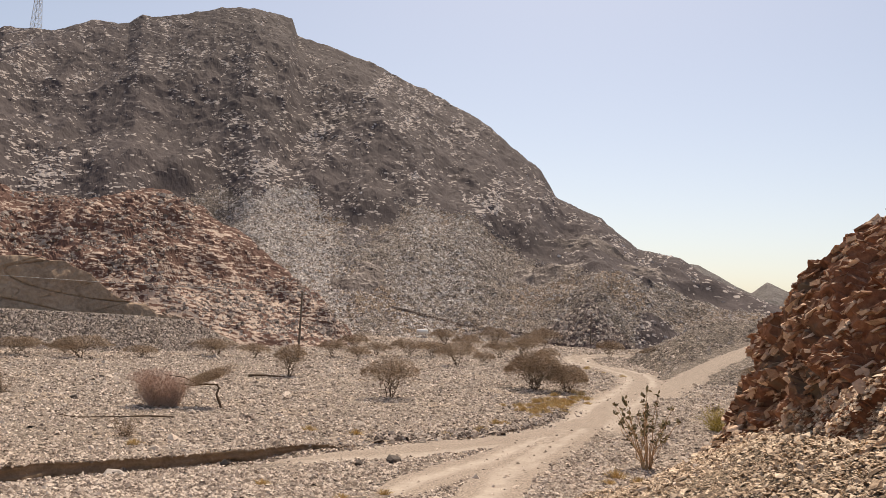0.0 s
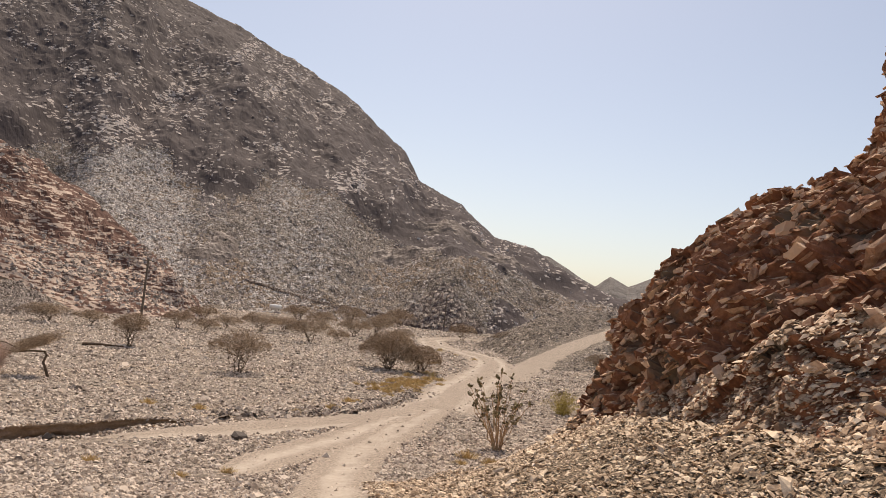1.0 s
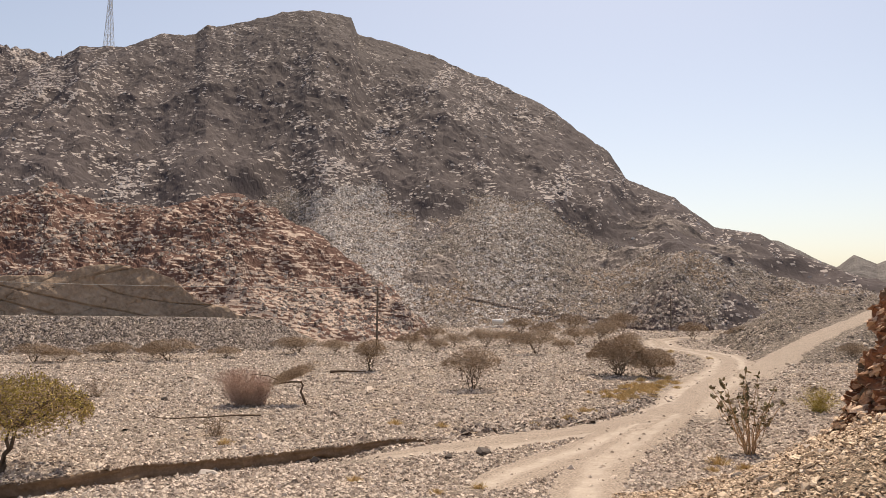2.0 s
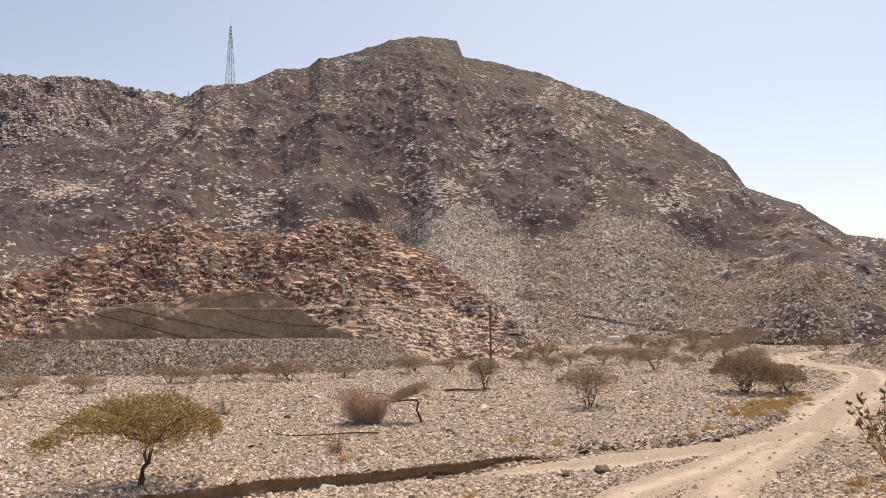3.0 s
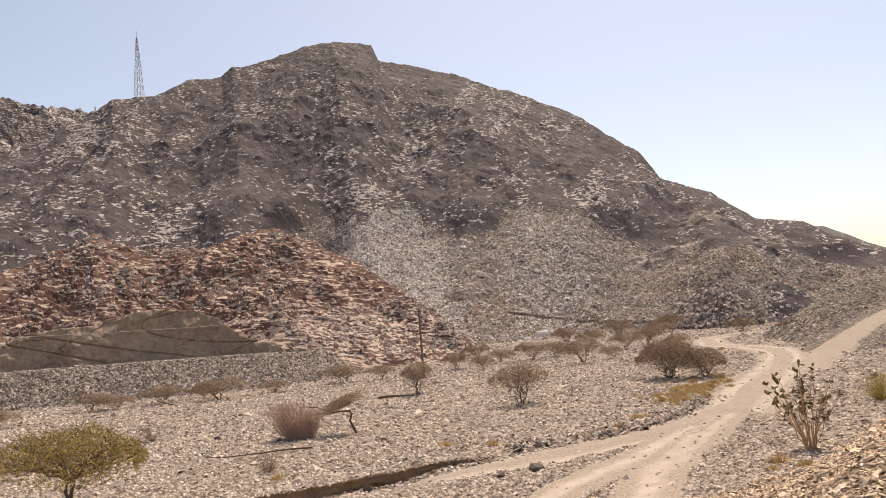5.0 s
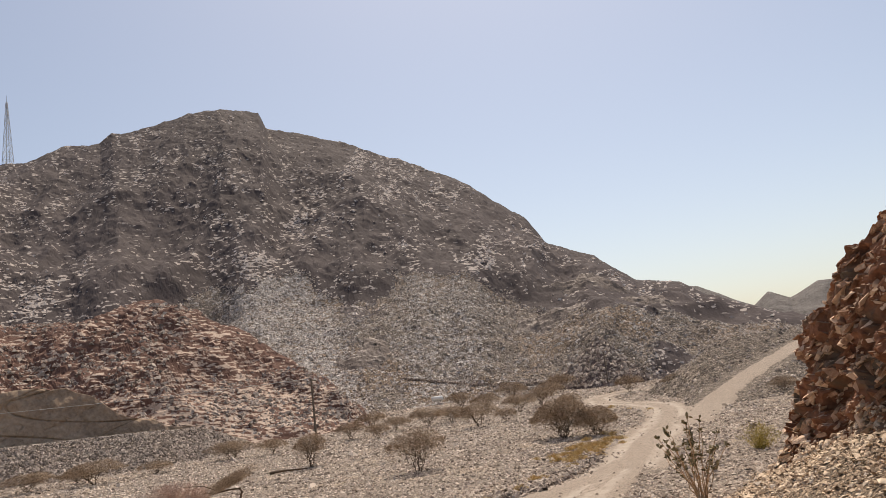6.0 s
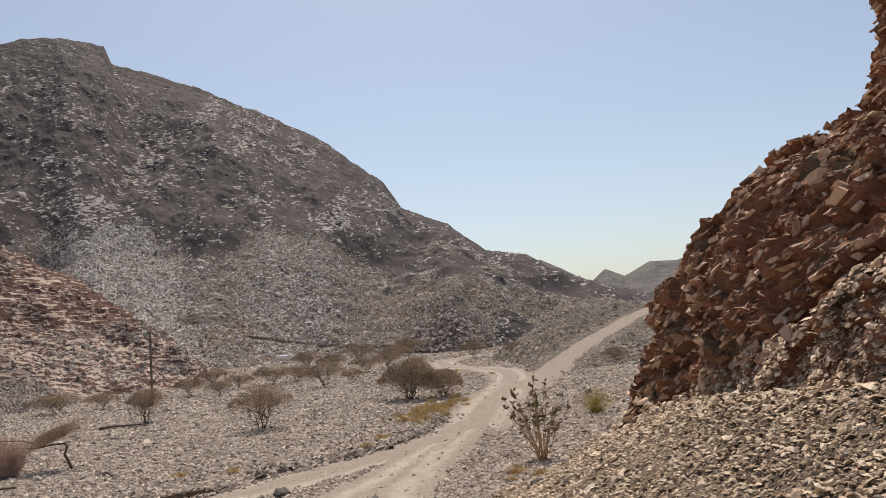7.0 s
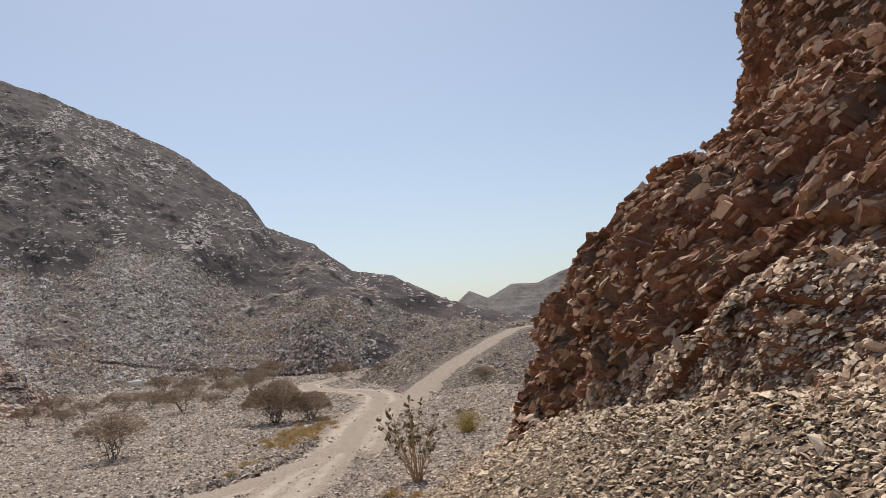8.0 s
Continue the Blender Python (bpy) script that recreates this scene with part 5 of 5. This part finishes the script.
def crooked_tree():
    """A half-fallen thorn tree: bent trunk, one long limb, a small slanting crown."""
    ob = thing("crooked_tree", "half-fallen bare thorn tree with a bent dark trunk", "tree")
    trunk = np.array([(0.0, 0, -0.05, 0.055), (-0.14, 0.02, 0.3, 0.05), (-0.22, 0.0, 0.48, 0.045), (-0.14, 0.0, 0.72, 0.04), (-0.25, 0.02, 0.86, 0.036)])
    limb = np.array([(-0.18, 0.0, 0.84, 0.034), (-0.6, 0.03, 0.84, 0.03), (-1.1, 0.05, 0.78, 0.024), (-1.7, 0.1, 0.86, 0.016)])
    bar = np.array([(-0.9, 0.1, 0.82, 0.02), (-1.4, 0.25, 1.05, 0.02), (-2.1, 0.4, 1.12, 0.015)])
    part("trunk", tubes("trunk", [trunk, limb, bar], M_BARK), ob, "dark bent trunk")
    n = 2400
    c = np.c_[rng.normal(-0.55, 0.34, n), rng.normal(0, 0.3, n), np.zeros(n)]
    c[:, 2] = 1.12 + 0.38 * (c[:, 0] + 0.75) + rng.uniform(-0.22, 0.10, n)
    way = rng.normal(0, 0.6, (n, 3)) + np.array([0.5, 0, 0.7])
    way /= np.linalg.norm(way, axis=1)[:, None]
    part("crown", stick_mesh("crown", c - way * 0.07, c + way * 0.09, 0.005, M_TWIG), ob)
    return ob


crooked = stand(crooked_tree(), -7.85, 28.9, 0.28)


def milkweed():
    """Tall upright shrub: pale stems, thick dark leaves clustered to their ends."""
    ob = thing("milkweed_shrub", "tall milkweed shrub with pale tan stems and dark thick leaves", "shrub")
    limbs, leaf_at = [], []
    for k in range(22):
        a = rng.uniform(0, 6.3)
        lean = 0.15 + 0.85 * rng.random()
        high = rng.uniform(1.35, 2.25) * (1 - 0.22 * lean)
        end = np.array([1.02 * lean * np.cos(a), 1.02 * lean * np.sin(a), high])
        base = np.array([0.10 * np.cos(a), 0.10 * np.sin(a), -0.05])
        q = bent(base, end, 0.017, 0.007, 0.03, 8)
        q[1:-1, :2] *= np.linspace(0.75, 0.95, 6)[:, None]
        limbs.append(q)
        for t in np.r_[rng.uniform(0.5, 0.95, 3), 1.0]:
            i = t * 7
            p = q[int(i), :3] * (1 - i % 1) + q[min(7, int(i) + 1), :3] * (i % 1)
            for _ in range(6 if t == 1.0 else 3):
                leaf_at.append(p + rng.normal(0, 0.028, 3))
    for q in limbs:
        part("stem", tubes("stem", [q], M_STEM, 5), ob, "pale tan stem")
    at = np.array(leaf_at)
    n = len(at)
    lv = (np.array([[-0.2, 0, 0], [0.25, 0.32, 0.10], [0.75, 0.25, 0.10], [1.0, 0, 0.0], [0.75, -0.25, 0.10], [0.25, -0.32, 0.10], [0.4, 0, -0.03]]), np.array([[0, 6, 1], [1, 6, 2], [2, 6, 3], [3, 6, 4], [4, 6, 5], [5, 6, 0]]))
    part("foliage", joined("foliage", [lv], at, euler_mats(rng.uniform(0, 6.3, n), rng.uniform(-1.3, 0.4, n), rng.uniform(0, 6.3, n)), rng.uniform(0.08, 0.135, n), M_CALO), ob, "thick dark grey-green leaves")
    return ob


calo = stand(milkweed(), 5.85, 21.4)


def tuft_mesh(seed, blades, high, wide):
    r = np.random.default_rng(seed)
    a, l = r.uniform(0, 6.3, blades), r.random(blades)
    s = np.c_[0.25 * wide * l * np.cos(a), 0.25 * wide * l * np.sin(a), np.full(blades, -0.01)]
    e = np.c_[0.5 * wide * l * np.cos(a), 0.5 * wide * l * np.sin(a), high * (1 - 0.5 * l ** 2) * r.uniform(0.6, 1, blades)] + r.normal(0, 0.02, (blades, 3))
    return stick_mesh("grass_tuft", s, e, 0.004, M_STRAW)


TUFTS = [tuft_mesh(500 + k, 160, 0.18, 0.55) for k in range(4)]
tuft_spots = [(-2.4, 24.3), (0.4, 25.0), (1.6, 26.3), (-8.0, 21.1), (-0.9, 15.6), (-1.6, 14.4), (-3.4, 16.0), (4.6, 19.6), (4.9, 17.8), (4.2, 18.6), (3.1, 27.6), (2.2, 28.2), (5.0, 18.9), (-3.9, 24.6), (3.9, 30.2), (2.9, 33.5), (8.9, 48), (12.2, 57), (11.5, 60), (12.8, 53.6), (12.0, 62)]
while len(tuft_spots) < 95:
    a, b = rng.normal(0, 1), rng.normal(0, 1)
    x, y = 5.3 + 0.35 * (b * 2.4) + a * 0.55, 35.0 + b * 2.4
    tuft_spots.append((float(x), float(y)))
for k, (x, y) in enumerate(tuft_spots):
    ob = tagged(new("grass_tuft", TUFTS[k % 4]), "dry straw-yellow grass tuft on the gravel", "grass", "grass tufts")
    s = 0.7 + 0.7 * rng.random()
    ob.matrix_world = Matrix.LocRotScale((x, y, float(ground_z(x, y))), Euler((0, 0, k * 1.9)), (s, s, s * 0.9))


# ---- poles, wire, masts ----
def utility_pole(x, y, high, label, z=None):
    ob = thing("utility_pole", label, "pole", "utility poles")
    part("pole", tubes("pole", [np.array([(0, 0, -0.3, 0.085), (0, 0, high * 0.5, 0.075), (0, 0, high, 0.06)])], M_POLE, 10), ob)
    part("crossbar", tubes("crossbar", [np.array([(-0.28, 0, high - 0.12, 0.03), (0, -0.08, high - 0.12, 0.03), (0.28, 0, high - 0.12, 0.03)])], M_POLE, 6), ob)
    for dx in (-0.24, 0.24):
        part("insulator", tubes("insulator", [np.array([(dx, 0, high - 0.10, 0.03), (dx, 0, high - 0.04, 0.045), (dx, 0, high + 0.02, 0.03), (dx, 0, high + 0.04, 0.005)])], M_WHITE, 8), ob, "pale insulator")
    ob.location = (x, y, float(ground_z(x, y)) if z is None else z)
    return ob


pole_a = utility_pole(-9.55, 53.5, 4.65, "thin weathered wooden utility pole on the plain")
pole_b = utility_pole(-62, 47, 6.2, "thin weathered wooden utility pole past the embankment")
pole_c = utility_pole(19.0, 97, 4.2, "thin weathered wooden utility pole near the knoll")


def wire(name, a, b, sag, thick):
    t = np.linspace(0, 1, 40)
    p = np.outer(1 - t, a) + np.outer(t, b)
    p[:, 2] -= sag * 4 * t * (1 - t)
    ob = tagged(new(name, tubes(name, [np.c_[p, np.full(40, thick)]], M_WIRE, 5)), "thin pale overhead wire strung between poles", "wire")
    return ob


wire_a = wire("overhead_wire", (-9.79, 53.5, 4.70), (-61.8, 47, 6.25), 0.55, 0.016)


def lattice_mast(x, y, z, high, wide, label):
    """Four-legged lattice tower with rings, crossed braces, antennas."""
    ob = thing("lattice_mast", label, "mast", "masts on the ridge")
    levels = max(5, int(high / 2.2))
    zs = np.linspace(0, high * 0.9, levels + 1)
    half = lambda h: 0.5 * wide * (1 - 0.86 * h / (high * 0.9))
    cs = [(-1, -1), (1, -1), (1, 1), (-1, 1)]
    t = 0.03 + 0.0016 * high
    for c in cs:
        part("leg", tubes("leg", [np.array([(c[0] * half(h), c[1] * half(h), h - (1.5 if h == 0 else 0), t) for h in zs])], M_STEEL, 5), ob)
    for i in range(levels):
        paths = []
        for k in range(4):
            a, b = cs[k], cs[(k + 1) % 4]
            p = lambda c, h: (c[0] * half(h), c[1] * half(h), h, t * 0.6)
            paths += [np.array([p(a, zs[i]), p(b, zs[i + 1])]), np.array([p(b, zs[i]), p(a, zs[i + 1])]), np.array([p(a, zs[i + 1]), p(b, zs[i + 1])])]
        part("brace", tubes("brace", paths, M_STEEL, 4), ob)
    part("antenna", tubes("antenna", [np.array([(0, 0, high * 0.88, t), (0, 0, high, t * 0.6)])], M_STEEL, 6), ob)
    for h in (0.62, 0.76, 0.86):
        if high > 10:
            part("panel_antenna", tubes("panel_antenna", [np.array([(half(h * high) + 0.2, -half(h * high) - 0.2, h * high - 0.7, 0.16), (half(h * high) + 0.2, -half(h * high) - 0.2, h * high + 0.7, 0.16)])], M_WHITE, 6), ob, "pale panel antenna")
    ob.location = (x, y, z)
    return ob


bpy.context.view_layer.update()
px, py = polar(-29.0, 242.0)
mast = lattice_mast(float(px), float(py), height_on(main_mountain_ob, float(px), float(py)), 21.5, 2.3, "tall grey steel lattice mast on the mountain ridge")
px, py = polar(-31.9, 372.0)
mast_b = lattice_mast(float(px), float(py), height_on(far_ridge, float(px), float(py)), 8.5, 1.2, "small slim steel mast on the back ridge")


def water_tank():
    """A low white rounded tank on a plinth."""
    ob = thing("water_tank", "small white rounded tank on the far gravel", "tank")
    a = np.linspace(0, np.pi, 9)
    shell = np.array([(-0.7, 0, 0.35, 0.05), (-0.66, 0, 0.35, 0.28), (0.66, 0, 0.35, 0.28), (0.7, 0, 0.35, 0.05)])
    part("shell", tubes("shell", [shell], M_WHITE, 14), ob)
    for dx in (-0.4, 0.4):
        part("foot", tubes("foot", [np.array([(dx, -0.25, -0.1, 0.06), (dx, 0.25, -0.1, 0.06)]), np.array([(dx, 0, -0.1, 0.07), (dx, 0, 0.2, 0.07)])], M_POLE, 6), ob)
    return ob


tank = water_tank()
tank.location = (-2.0, 94.5, 0.9)


# ---- boulders and fallen wood ----
def boulder(x, y, size, seed, label, mat, flat=0.6):
    v, f = hull_variant(seed, np.array([0.5, 0.42, 0.5 * flat]), 16, 0.8)
    ob = tagged(new("boulder", raw_mesh("boulder", v, f, mat)), label, "rock", "boulders by the track")
    ob.matrix_world = Matrix.LocRotScale((x, y, float(ground_z(x, y)) + size * flat * 0.3), Euler((0.1, 0.15, seed * 1.0)), (size, size, size))
    return ob


M_DARKROCK = material("dark_boulder", [(0.05, 0.04, 0.035), (0.09, 0.075, 0.065), (0.15, 0.125, 0.11)], 3, 20, bump=0.5, bump_dist=0.02)
M_PALEROCK = material("pale_boulder", [(0.36, 0.31, 0.27), (0.46, 0.41, 0.36), (0.55, 0.50, 0.45)], 3, 20, bump=0.5, bump_dist=0.02)
boulder(-0.96, 20.2, 0.42, 601, "dark brown angular rock on the gravel", M_DARKROCK)
boulder(-1.8, 19.3, 0.24, 602, "small dark rock on the gravel", M_DARKROCK)
boulder(-5.0, 19.1, 0.30, 603, "small brown rock by the wash", M_DARKROCK, 0.9)
boulder(-6.9, 17.1, 0.5, 604, "pale pinkish flat rock by the wash", M_PALEROCK, 0.3)
boulder(-6.6, 16.7, 0.34, 605, "pale pinkish flat rock by the wash", M_PALEROCK, 0.35)
boulder(-13.7, 13.6, 0.6, 606, "dark rounded rock below the acacia", M_DARKROCK, 0.8)
boulder(4.4, 17.2, 0.34, 607, "dark brown rock beside the milkweed", M_DARKROCK)
boulder(-13.6, 29.5, 0.26, 608, "small dark rock on the gravel", M_DARKROCK)


def fallen_branch(points, r, label):
    p = [(x, y, float(ground_z(x, y)) + r + dz, r * k) for (x, y, dz), k in zip(points, np.linspace(1, 0.4, len(points)))]
    return tagged(new("fallen_branch", tubes("fallen_branch", [np.array(p)], M_BARK, 6)), label, "branch", "fallen branches")


fallen_branch([(-8.6, 25.9, 0), (-9.3, 25.6, 0.03), (-10.2, 25.2, 0.02), (-11.3, 24.9, 0), (-12.0, 25.1, 0)], 0.035, "long pale curved dead branch on the gravel")
fallen_branch([(-9.9, 41.2, 0), (-9.2, 41.3, 0.05), (-8.0, 41.4, 0.02)], 0.08, "dark dead log below the bush")
fallen_branch([(-18.2, 26.0, 0), (-17.2, 26.1, 0.05), (-16.4, 25.9, 0.0)], 0.05, "dark driftwood branch on the gravel")
fallen_branch([(-21.0, 27.2, 0), (-19.8, 27.0, 0.02), (-18.6, 27.3, 0.03)], 0.04, "pale driftwood branch on the gravel")
fallen_branch([(-19.5, 24.4, 0), (-18.3, 24.5, 0.02), (-17.2, 24.9, 0.03)], 0.04, "pale driftwood branch on the gravel")

# ---- large slabs of the outcrop, each on its own ----
slab_p, slab_v = surface_points(300, 5.0, 17.5, -0.2, 12.5)
slab_turn = bed_turns(300, 0.2, 0.15)
slab_size = (0.18 + 0.26 * rng.random(300) ** 1.8) * np.interp(slab_p[:, 1], [8, 10], [1.45, 1.0])
for k in range(300):
    ob = part("slab", slab_meshes[k % len(slab_meshes)], rock_outcrop)
    px, py, pz = slab_p[k] + np.array([rng.uniform(0.04, 0.18), 0, rng.uniform(-0.1, -0.02)])
    m = Matrix(slab_turn[k].tolist()).to_4x4()
    ob.matrix_world = Matrix.Translation((px, py, pz)) @ m @ Matrix.Diagonal((*[slab_size[k]] * 3, 1))
